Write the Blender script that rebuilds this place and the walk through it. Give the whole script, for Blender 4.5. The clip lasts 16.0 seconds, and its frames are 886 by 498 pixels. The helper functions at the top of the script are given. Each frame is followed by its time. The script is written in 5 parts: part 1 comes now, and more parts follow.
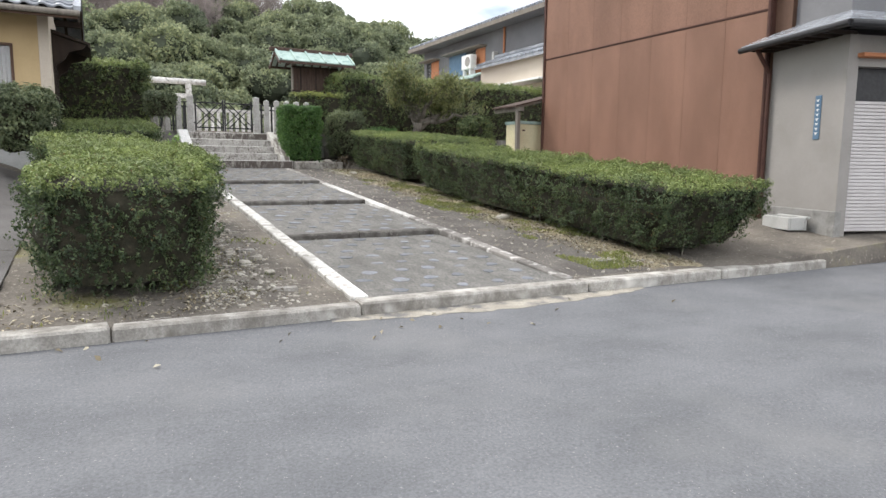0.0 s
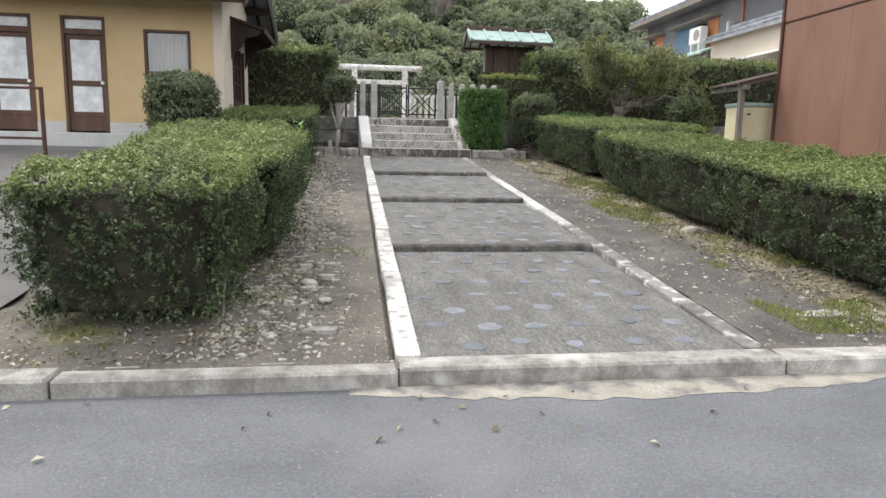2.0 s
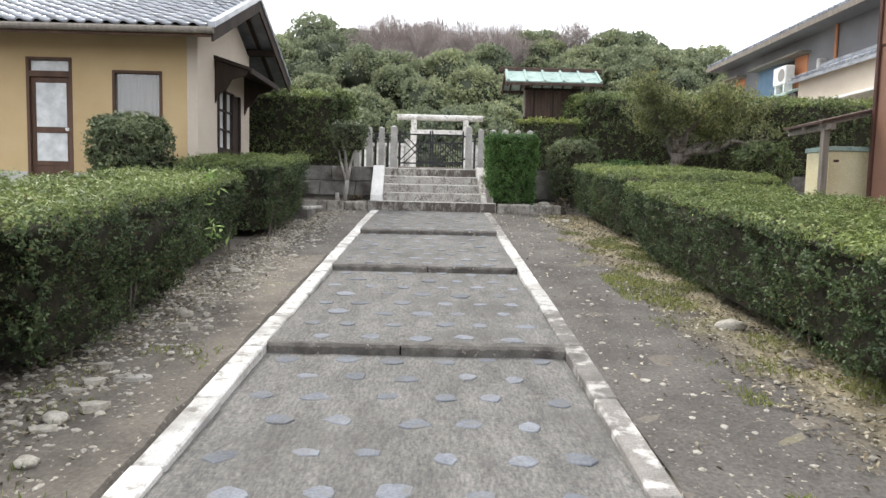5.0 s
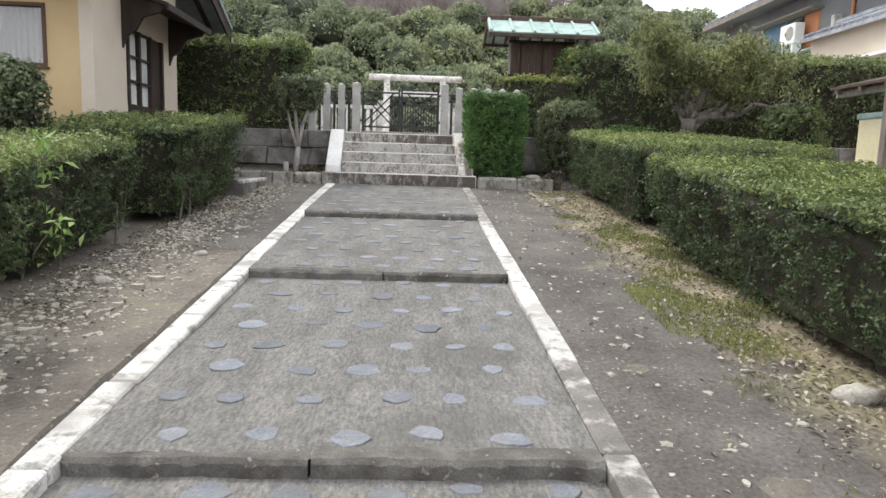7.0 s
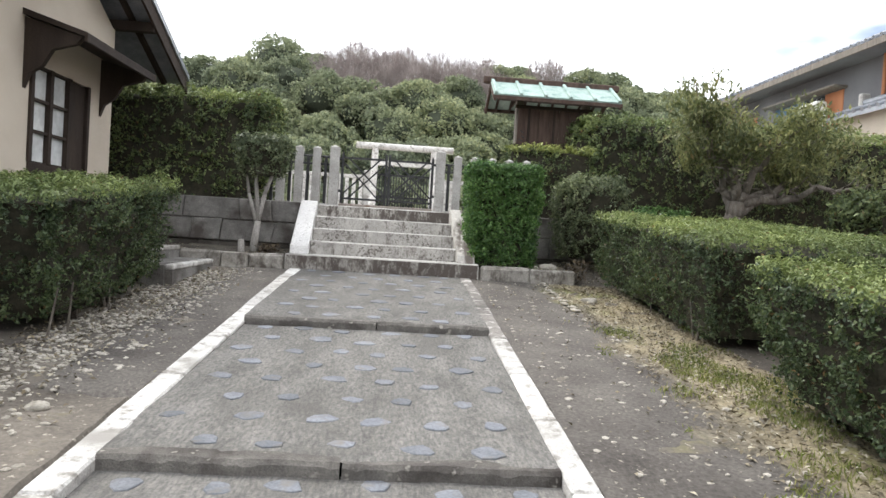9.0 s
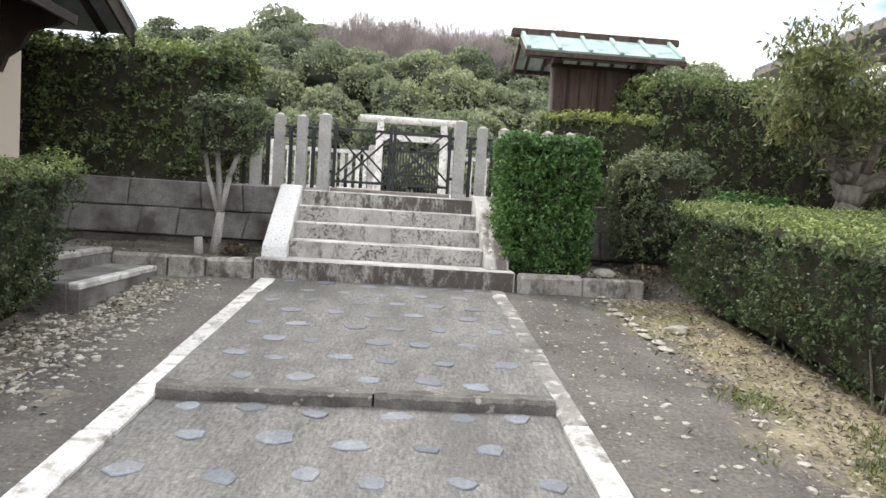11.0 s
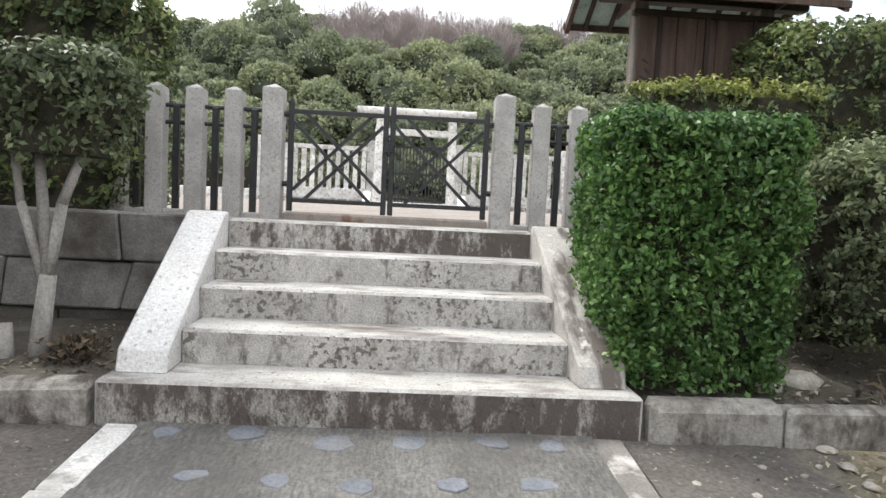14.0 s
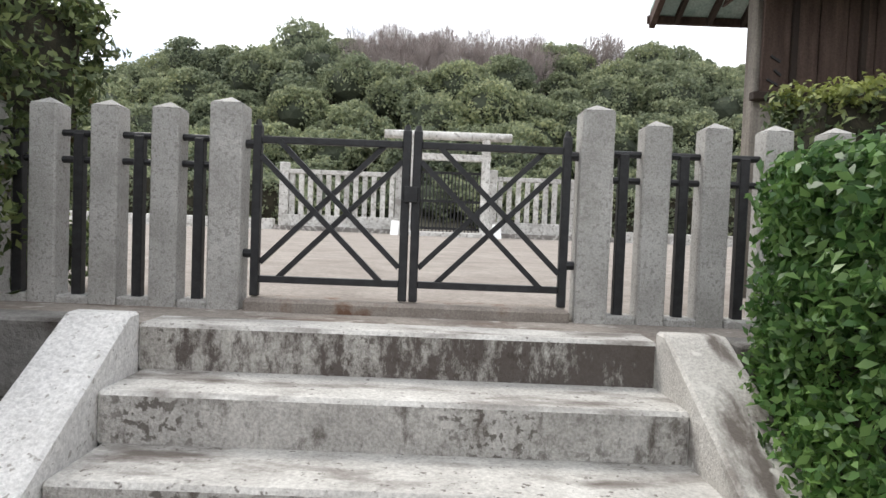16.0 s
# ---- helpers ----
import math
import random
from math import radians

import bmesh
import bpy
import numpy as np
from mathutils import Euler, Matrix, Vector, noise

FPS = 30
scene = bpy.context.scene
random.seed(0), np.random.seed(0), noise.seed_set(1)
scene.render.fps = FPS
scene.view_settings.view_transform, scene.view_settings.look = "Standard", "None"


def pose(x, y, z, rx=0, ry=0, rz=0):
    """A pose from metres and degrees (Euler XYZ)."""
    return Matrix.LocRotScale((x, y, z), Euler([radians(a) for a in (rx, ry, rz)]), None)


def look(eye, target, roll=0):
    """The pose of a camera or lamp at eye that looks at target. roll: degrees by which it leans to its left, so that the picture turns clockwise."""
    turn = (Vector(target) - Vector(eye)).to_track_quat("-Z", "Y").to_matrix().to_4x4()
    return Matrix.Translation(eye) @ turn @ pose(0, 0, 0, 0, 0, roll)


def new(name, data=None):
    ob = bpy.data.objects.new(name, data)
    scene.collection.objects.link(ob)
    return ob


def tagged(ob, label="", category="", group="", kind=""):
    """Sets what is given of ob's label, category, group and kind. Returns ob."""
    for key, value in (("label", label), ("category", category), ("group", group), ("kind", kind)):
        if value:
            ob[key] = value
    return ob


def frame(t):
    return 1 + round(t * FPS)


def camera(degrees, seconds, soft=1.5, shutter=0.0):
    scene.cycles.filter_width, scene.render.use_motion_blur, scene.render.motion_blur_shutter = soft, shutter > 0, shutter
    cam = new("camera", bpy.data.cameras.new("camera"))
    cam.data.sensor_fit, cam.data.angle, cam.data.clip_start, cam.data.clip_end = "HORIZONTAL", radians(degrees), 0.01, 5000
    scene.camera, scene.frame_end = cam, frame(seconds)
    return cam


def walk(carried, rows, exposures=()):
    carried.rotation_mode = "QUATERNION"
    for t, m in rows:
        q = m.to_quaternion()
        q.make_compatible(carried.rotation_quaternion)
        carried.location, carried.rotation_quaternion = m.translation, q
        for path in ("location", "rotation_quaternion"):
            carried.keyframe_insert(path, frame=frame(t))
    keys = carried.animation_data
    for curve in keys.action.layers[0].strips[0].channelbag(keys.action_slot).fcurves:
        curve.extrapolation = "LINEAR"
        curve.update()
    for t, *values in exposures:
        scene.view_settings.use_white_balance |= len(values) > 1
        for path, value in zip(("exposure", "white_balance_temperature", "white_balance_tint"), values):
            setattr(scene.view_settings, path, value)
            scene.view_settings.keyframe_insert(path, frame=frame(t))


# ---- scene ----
cam = camera(68.3, 16.0)
METRES, EYE, TILT, LEAN, TURN = 17.9, 1.5, 0.0, 0.0, -27.7
ROWS = [
    (0.0, 0.0, 0.0, 0.0, 0.07, -7.34, -0.56),
    (0.5, 0.0169, 0.0296, 0.0002, 6.33, -7.88, 0.27),
    (1.0, 0.0286, 0.0587, 0.0022, 10.44, -9.14, 0.12),
    (1.5, 0.0413, 0.0903, 0.003, 15.29, -8.1, -0.32),
    (2.0, 0.0443, 0.1212, 0.0063, 19.75, -8.87, -1.16),
    (2.5, 0.0543, 0.15, 0.0113, 21.64, -2.58, -1.24),
    (3.0, 0.0564, 0.1744, 0.0105, 19.82, -1.73, -1.91),
    (3.5, 0.0651, 0.1973, 0.0108, 22.76, -2.51, -1.11),
    (6.0, 0.0534, 0.3263, 0.0101, 27.61, -6.64, -1.39),
    (6.5, 0.0347, 0.3548, 0.0111, 25.96, -7.69, -2.16),
    (7.0, 0.0217, 0.3871, 0.0166, 25.29, -7.56, -1.81),
    (7.5, 0.0008, 0.4139, 0.0192, 26.68, -6.7, -2.07),
    (8.0, -0.0106, 0.4472, 0.0223, 25.91, -2.83, -2.42),
    (8.5, -0.0298, 0.4764, 0.0245, 25.09, -2.59, -3.35),
    (9.0, -0.043, 0.5071, 0.027, 24.09, -1.37, -3.56),
    (11.5, -0.1251, 0.6542, 0.0407, 25.29, -4.64, -3.44),
    (12.0, -0.1444, 0.6829, 0.0435, 26.24, -5.5, -3.41),
    (12.5, -0.1574, 0.7111, 0.0494, 24.97, -1.64, -3.28),
    (13.0, -0.1733, 0.7416, 0.0504, 24.58, -0.53, -3.45),
    (13.5, -0.1901, 0.7704, 0.0529, 24.05, -3.91, -3.5),
    (14.0, -0.2042, 0.8027, 0.0561, 25.07, -3.97, -2.82),
    (14.5, -0.2238, 0.831, 0.0584, 24.38, -4.98, -4.21),
    (15.0, -0.2349, 0.8608, 0.0625, 24.94, -6.47, -4.4),
    (15.5, -0.2518, 0.8833, 0.0669, 27.54, -5.82, -3.32),
    (16.0, -0.257, 0.8983, 0.0716, 27.76, -2.18, -2.23),
]
walk(cam, [(t, pose(0, 0, EYE, TILT, LEAN, TURN) @ pose(METRES * x, METRES * y, METRES * z, 90 + pitch, roll, yaw)) for t, x, y, z, yaw, pitch, roll in ROWS],
     exposures=[(0.0, 0.43), (2.0, 0.41), (3.5, 0.47), (8.0, 0.5), (9.5, 0.6), (12.5, 0.68), (14.0, 0.58), (15.0, 0.38), (15.5, 0.3), (16.0, 0.23)])

# ---- daylight: thin bright cloud over a weak, very soft sun ----
world = bpy.data.worlds.new("sky")
scene.world = world
world.use_nodes = True
wn, wl = world.node_tree.nodes, world.node_tree.links
bg = wn["Background"]
bg.inputs["Strength"].default_value = 0.11
sky = wn.new("ShaderNodeTexSky")
sky.sky_type = "NISHITA"
sky.sun_disc = False
sky.sun_elevation, sky.sun_rotation = radians(52.4), radians(-45)
wtc = wn.new("ShaderNodeTexCoord")
wmap = wn.new("ShaderNodeMapping")
wmap.inputs["Scale"].default_value = (1.2, 1.2, 3.2)
wno = wn.new("ShaderNodeTexNoise")
wno.inputs["Scale"].default_value = 2.2
wno.inputs["Detail"].default_value = 5
wramp = wn.new("ShaderNodeValToRGB")
wramp.color_ramp.elements[0].position, wramp.color_ramp.elements[0].color = 0.34, (0.1, 0.1, 0.1, 1)
wramp.color_ramp.elements[1].position, wramp.color_ramp.elements[1].color = 0.46, (1, 1, 1, 1)
wmix = wn.new("ShaderNodeMixRGB")
wmix.inputs[2].default_value = (13.2, 13.5, 14.2, 1)
wl.new(wtc.outputs["Generated"], wmap.inputs["Vector"])
wl.new(wmap.outputs["Vector"], wno.inputs["Vector"])
wl.new(wno.outputs["Fac"], wramp.inputs["Fac"])
wl.new(wramp.outputs["Color"], wmix.inputs[0])
wl.new(sky.outputs["Color"], wmix.inputs[1])
wl.new(wmix.outputs["Color"], bg.inputs["Color"])

sun = new("sun", bpy.data.lights.new("sun", "SUN"))
sun.data.energy, sun.data.angle, sun.data.color = 2.0, radians(20), (1.0, 0.95, 0.88)
sun.matrix_world = look((-6, 6, 11), (0, 0, 0))


# ---- materials ----
def shader(name, rough=0.85, spec=0.3, metal=0.0):
    m = bpy.data.materials.new(name)
    m.use_nodes = True
    n, l = m.node_tree.nodes, m.node_tree.links
    b = n["Principled BSDF"]
    b.inputs["Roughness"].default_value = rough
    b.inputs["Specular IOR Level"].default_value = spec
    b.inputs["Metallic"].default_value = metal
    return m, n, l, b


def noise_node(n, l, scale, detail=5, stretch=None, rough=0.6):
    g = n.new("ShaderNodeNewGeometry")
    t = n.new("ShaderNodeTexNoise")
    t.inputs["Scale"].default_value, t.inputs["Detail"].default_value, t.inputs["Roughness"].default_value = scale, detail, rough
    if stretch:
        k = n.new("ShaderNodeMapping")
        k.inputs["Scale"].default_value = stretch
        l.new(g.outputs["Position"], k.inputs["Vector"])
        l.new(k.outputs["Vector"], t.inputs["Vector"])
    else:
        l.new(g.outputs["Position"], t.inputs["Vector"])
    return t.outputs["Fac"]


def ramp_node(n, l, fac, stops):
    r = n.new("ShaderNodeValToRGB")
    while len(r.color_ramp.elements) < len(stops):
        r.color_ramp.elements.new(0.5)
    for e, (p, c) in zip(r.color_ramp.elements, stops):
        e.position, e.color = p, (*c, 1)
    l.new(fac, r.inputs["Fac"])
    return r.outputs["Color"]


def mix_node(n, l, fac, a, b, kind="MIX"):
    k = n.new("ShaderNodeMixRGB")
    k.blend_type = kind
    for sock, v in zip(k.inputs, (fac, a, b)):
        if isinstance(v, (int, float)):
            sock.default_value = v
        elif isinstance(v, tuple):
            sock.default_value = (*v, 1)
        else:
            l.new(v, sock)
    return k.outputs["Color"]


def surface(name, c1, c2, scale=6.0, fine=90.0, rough=0.85, bump=0.25, spec=0.3, metal=0.0, stain=None, vary=0.0, stretch=None, speck=None, brush=None):
    """Two tones over a large noise, fine grain, relief; brush = stretch of broom strokes; stain = (colour, scale, low, high, stretch); speck = (colour, scale, low, high)."""
    m, n, l, b = shader(name, rough, spec, metal)
    col = ramp_node(n, l, noise_node(n, l, scale, 6, stretch), [(0.32, c1), (0.68, c2)])
    grain = noise_node(n, l, fine, 3)
    col = mix_node(n, l, 0.55, col, ramp_node(n, l, grain, [(0.3, (0.55, 0.55, 0.55)), (0.7, (1.3, 1.3, 1.3))]), "MULTIPLY")
    if brush:
        strokes = noise_node(n, l, 9.0, 5, brush, 0.7)
        col = mix_node(n, l, 0.85, col, ramp_node(n, l, strokes, [(0.34, (0.6, 0.6, 0.6)), (0.5, (0.98, 0.97, 0.95)), (0.66, (1.4, 1.36, 1.28))]), "MULTIPLY")
    if stain:
        f = ramp_node(n, l, noise_node(n, l, stain[1], 7, stain[4] if len(stain) > 4 else None), [(stain[2], (0, 0, 0)), (stain[3], (1, 1, 1))])
        col = mix_node(n, l, f, col, stain[0])
    if speck:
        f = ramp_node(n, l, noise_node(n, l, speck[1], 2), [(speck[2], (0, 0, 0)), (speck[3], (1, 1, 1))])
        col = mix_node(n, l, f, col, speck[0])
    if vary:
        o = n.new("ShaderNodeObjectInfo")
        col = mix_node(n, l, 1.0, col, ramp_node(n, l, o.outputs["Random"], [(0, (1 - vary,) * 3), (1, (1 + vary,) * 3)]), "MULTIPLY")
    l.new(col, b.inputs["Base Color"])
    if bump:
        k = n.new("ShaderNodeBump")
        k.inputs["Strength"].default_value, k.inputs["Distance"].default_value = bump, 0.01
        l.new(grain, k.inputs["Height"])
        l.new(k.outputs["Normal"], b.inputs["Normal"])
    return m


def foliage(name, dark, mid, light, patch=1.2, rough=0.5, through_light=0.25, dry=None, drift_by=(0.66, 1.3)):
    """Leaves: a tone for each leaf, a slower drift over the plant, and light that comes through them."""
    m, n, l, b = shader(name, rough, 0.35)
    g = n.new("ShaderNodeNewGeometry")
    stops = [(0.0, dark), (0.5, mid), (1.0, light)]
    if dry:
        stops = [(0.0, dry), (0.01, dry), (0.02, dark), (0.5, mid), (1.0, light)]
    col = ramp_node(n, l, g.outputs["Random Per Island"], stops)
    drift = ramp_node(n, l, noise_node(n, l, patch, 3), [(0.3, (drift_by[0], drift_by[0] * 1.04, drift_by[0] * 1.08)), (0.7, (drift_by[1], drift_by[1] * 0.96, drift_by[1] * 0.84))])
    col = mix_node(n, l, 1.0, col, drift, "MULTIPLY")
    l.new(col, b.inputs["Base Color"])
    tr = n.new("ShaderNodeBsdfTranslucent")
    l.new(col, tr.inputs["Color"])
    mx = n.new("ShaderNodeMixShader")
    mx.inputs[0].default_value = through_light
    l.new(b.outputs[0], mx.inputs[1])
    l.new(tr.outputs[0], mx.inputs[2])
    l.new(mx.outputs[0], n["Material Output"].inputs["Surface"])
    return m


ASPHALT = surface("asphalt", (0.117, 0.12, 0.127), (0.168, 0.171, 0.179), 0.9, 60, 0.9, 0.7, stretch=(1.0, 1.6, 1.0), stain=((0.2, 0.199, 0.197), 0.7, 0.5, 0.9), speck=((0.3, 0.295, 0.29), 62, 0.66, 0.74))
SOIL = surface("soil", (0.1, 0.088, 0.075), (0.2, 0.178, 0.15), 1.6, 38, 0.95, 1.0, stain=((0.185, 0.175, 0.06), 0.8, 0.58, 0.72), speck=((0.38, 0.35, 0.29), 26, 0.64, 0.7))
KERB = surface("kerb_concrete", (0.25, 0.235, 0.21), (0.47, 0.45, 0.41), 3.5, 55, 0.9, 0.8, stain=((0.17, 0.155, 0.135), 7.0, 0.46, 0.7, (1.0, 1.0, 0.6)), speck=((0.54, 0.52, 0.48), 3.0, 0.56, 0.75), vary=0.12)
PATHMAT = surface("path_concrete", (0.124, 0.121, 0.114), (0.205, 0.2, 0.19), 3.2, 55, 0.92, 1.0, stretch=(1.6, 0.5, 1), brush=(6.0, 1.7, 1.0), stain=((0.1, 0.095, 0.087), 1.1, 0.52, 0.78))
BEAM = surface("riser_stone", (0.095, 0.088, 0.08), (0.19, 0.178, 0.16), 5.0, 90, 0.92, 0.9, stain=((0.055, 0.048, 0.043), 3.5, 0.46, 0.66), speck=((0.3, 0.285, 0.25), 14, 0.64, 0.72))
SLATE = surface("set_stone", (0.13, 0.14, 0.158), (0.2, 0.212, 0.232), 6.0, 60, 0.7, 0.4, vary=0.25, stain=((0.16, 0.152, 0.14), 9.0, 0.52, 0.7))
WHITESTONE = surface("pale_granite", (0.48, 0.465, 0.435), (0.7, 0.69, 0.66), 3.0, 80, 0.85, 0.6, stain=((0.24, 0.225, 0.2), 9.0, 0.52, 0.66), speck=((0.33, 0.315, 0.29), 2.2, 0.56, 0.7), vary=0.2)
GREYSTRIP = surface("worn_granite", (0.14, 0.13, 0.12), (0.25, 0.235, 0.215), 4.0, 90, 0.9, 0.6, stain=((0.5, 0.48, 0.45), 6.5, 0.52, 0.66), vary=0.25)
STAIR = surface("stair_granite", (0.4, 0.385, 0.36), (0.6, 0.585, 0.55), 4.0, 70, 0.88, 0.6, stain=((0.15, 0.13, 0.115), 2.6, 0.5, 0.68, (0.7, 2.0, 1.0)), speck=((0.16, 0.145, 0.13), 30, 0.64, 0.71))
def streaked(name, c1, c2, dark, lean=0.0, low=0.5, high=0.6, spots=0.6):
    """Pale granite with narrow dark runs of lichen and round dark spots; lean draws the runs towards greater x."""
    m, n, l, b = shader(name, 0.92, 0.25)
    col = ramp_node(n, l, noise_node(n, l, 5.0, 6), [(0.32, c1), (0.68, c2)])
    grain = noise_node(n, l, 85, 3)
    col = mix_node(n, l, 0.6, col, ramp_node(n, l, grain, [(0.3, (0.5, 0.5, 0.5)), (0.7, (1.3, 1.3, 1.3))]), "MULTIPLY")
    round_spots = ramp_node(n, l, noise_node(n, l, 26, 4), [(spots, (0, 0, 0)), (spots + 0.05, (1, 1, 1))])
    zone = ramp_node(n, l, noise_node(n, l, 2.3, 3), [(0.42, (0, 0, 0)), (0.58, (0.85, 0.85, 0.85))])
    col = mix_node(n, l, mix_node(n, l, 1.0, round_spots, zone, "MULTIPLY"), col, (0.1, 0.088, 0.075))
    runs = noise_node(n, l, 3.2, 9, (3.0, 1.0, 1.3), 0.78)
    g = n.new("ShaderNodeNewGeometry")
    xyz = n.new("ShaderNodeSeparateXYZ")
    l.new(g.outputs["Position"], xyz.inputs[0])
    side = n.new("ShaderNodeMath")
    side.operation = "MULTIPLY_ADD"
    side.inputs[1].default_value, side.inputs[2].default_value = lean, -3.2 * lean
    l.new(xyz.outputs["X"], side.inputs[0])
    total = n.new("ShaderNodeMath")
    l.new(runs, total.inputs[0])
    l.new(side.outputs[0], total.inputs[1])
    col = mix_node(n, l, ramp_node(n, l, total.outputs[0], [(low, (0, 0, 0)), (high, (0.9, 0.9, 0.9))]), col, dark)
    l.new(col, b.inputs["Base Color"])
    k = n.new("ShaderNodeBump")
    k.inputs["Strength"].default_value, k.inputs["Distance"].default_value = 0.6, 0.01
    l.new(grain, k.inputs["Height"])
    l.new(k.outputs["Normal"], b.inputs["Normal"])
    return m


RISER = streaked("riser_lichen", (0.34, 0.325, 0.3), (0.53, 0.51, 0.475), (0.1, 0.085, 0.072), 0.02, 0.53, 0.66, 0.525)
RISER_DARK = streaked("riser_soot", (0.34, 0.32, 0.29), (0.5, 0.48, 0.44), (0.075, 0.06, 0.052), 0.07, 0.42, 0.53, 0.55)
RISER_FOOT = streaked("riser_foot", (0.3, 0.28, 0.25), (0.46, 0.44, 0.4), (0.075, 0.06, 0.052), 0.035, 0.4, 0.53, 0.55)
GRANITE = surface("granite", (0.33, 0.32, 0.3), (0.47, 0.46, 0.435), 5.0, 130, 0.85, 0.35, speck=((0.27, 0.26, 0.242), 60, 0.54, 0.66), vary=0.1, stain=((0.25, 0.24, 0.21), 3.0, 0.62, 0.8, (1, 1, 0.4)))
PALESLAB = surface("pale_slab", (0.6, 0.59, 0.57), (0.76, 0.75, 0.73), 2.0, 60, 0.85, 0.6, speck=((0.36, 0.345, 0.32), 30, 0.62, 0.68))
WALLSTONE = surface("retaining_stone", (0.15, 0.142, 0.133), (0.29, 0.28, 0.262), 4.0, 60, 0.92, 0.8, stain=((0.085, 0.075, 0.066), 2.2, 0.46, 0.64), vary=0.15)
IRON = surface("black_iron", (0.012, 0.012, 0.013), (0.03, 0.03, 0.032), 20, 150, 0.5, 0.1, spec=0.4)
GRAVEL = surface("court_gravel", (0.24, 0.21, 0.185), (0.34, 0.305, 0.27), 2.0, 30, 0.95, 1.0)
STUCCO = surface("ochre_stucco", (0.5, 0.37, 0.2), (0.58, 0.44, 0.25), 1.2, 200, 0.95, 0.3)
STUCCO_PALE = surface("pale_stucco", (0.55, 0.48, 0.39), (0.62, 0.55, 0.46), 1.5, 200, 0.95, 0.3)
PLINTH = surface("plinth_concrete", (0.42, 0.42, 0.4), (0.52, 0.52, 0.5), 3, 120, 0.9, 0.3)
TILE = surface("roof_tile", (0.2, 0.215, 0.24), (0.36, 0.38, 0.41), 3, 80, 0.2, 0.1, spec=0.8, vary=0.22)
DARKWOOD = surface("dark_wood", (0.022, 0.015, 0.012), (0.05, 0.035, 0.026), 4, 60, 0.75, 0.4, stretch=(1, 1, 0.15))
BROWNWOOD = surface("brown_wood", (0.075, 0.04, 0.026), (0.13, 0.075, 0.05), 6, 70, 0.6, 0.3, stretch=(1, 1, 0.15))
OLDWOOD = surface("weathered_wood", (0.05, 0.032, 0.025), (0.11, 0.075, 0.06), 5, 60, 0.85, 0.5, stretch=(3, 3, 0.3))
GREYWOOD = surface("grey_timber", (0.16, 0.14, 0.12), (0.27, 0.245, 0.21), 5, 60, 0.85, 0.5, stretch=(3, 3, 0.3))
COPPER = surface("green_copper", (0.3, 0.41, 0.375), (0.46, 0.56, 0.52), 4, 60, 0.85, 0.15, spec=0.15, stain=((0.13, 0.22, 0.2), 5, 0.55, 0.75))
RUSTPANEL = surface("brown_sheet", (0.19, 0.103, 0.07), (0.25, 0.137, 0.095), 0.8, 60, 0.62, 0.1, stretch=(1.6, 1.6, 0.6), stain=((0.16, 0.08, 0.05), 0.8, 0.52, 0.95, (2.0, 2.0, 0.5)), vary=0.06)
RUSTTRIM = surface("rust_trim", (0.055, 0.024, 0.018), (0.09, 0.04, 0.028), 4, 90, 0.6, 0.2)
GREYWALL = surface("grey_render", (0.27, 0.255, 0.235), (0.33, 0.31, 0.29), 1.0, 160, 0.92, 0.3)
GREYDARK = surface("slate_render", (0.17, 0.17, 0.175), (0.21, 0.21, 0.215), 1.2, 120, 0.92, 0.2)
SHUTTER = surface("shutter_metal", (0.5, 0.47, 0.46), (0.58, 0.55, 0.54), 2, 120, 0.5, 0.1)
CREAM = surface("cream_panel", (0.62, 0.55, 0.33), (0.72, 0.66, 0.45), 1.5, 90, 0.6, 0.1, stain=((0.45, 0.33, 0.18), 2.0, 0.6, 0.85, (4, 4, 0.4)))
WHITEPAINT = surface("white_paint", (0.7, 0.7, 0.68), (0.8, 0.8, 0.78), 4, 120, 0.6, 0.1)
ORANGE = surface("orange_panel", (0.42, 0.17, 0.08), (0.5, 0.22, 0.11), 2, 90, 0.7, 0.1)
BLUEPAINT = surface("blue_panel", (0.09, 0.16, 0.24), (0.14, 0.22, 0.31), 2, 90, 0.6, 0.1)
CURTAIN = surface("curtain", (0.45, 0.4, 0.37), (0.62, 0.57, 0.53), 3, 60, 0.9, 0.2, stretch=(9, 9, 0.3))
PALE_BARK = surface("pale_bark", (0.25, 0.235, 0.215), (0.42, 0.4, 0.37), 9, 60, 0.95, 0.9, stretch=(2, 2, 0.4))
BARK = surface("bark", (0.11, 0.095, 0.08), (0.24, 0.215, 0.185), 9, 60, 0.95, 0.9, stretch=(2, 2, 0.4))
# Near-black colour stands in for the shade deep inside a hedge
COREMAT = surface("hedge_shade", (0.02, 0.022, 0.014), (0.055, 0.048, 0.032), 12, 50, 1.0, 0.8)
WOODFLOOR = surface("woodland_floor", (0.06, 0.062, 0.042), (0.105, 0.095, 0.07), 0.4, 4, 1.0, 0.5)
TWIG = surface("bare_twigs", (0.25, 0.21, 0.195), (0.38, 0.33, 0.31), 0.5, 30, 0.95, 0.0)
HEDGE_LEAF = foliage("hedge_leaf", (0.036, 0.06, 0.03), (0.072, 0.108, 0.05), (0.155, 0.2, 0.095), dry=(0.2, 0.13, 0.06), through_light=0.3, rough=0.42)
# New growth and light from above, both put into the top leaves' colour
TOPLIT_LEAF = foliage("fresh_top_leaf", (0.13, 0.18, 0.066), (0.21, 0.27, 0.1), (0.32, 0.38, 0.16), dry=(0.2, 0.14, 0.06), through_light=0.28, rough=0.42)
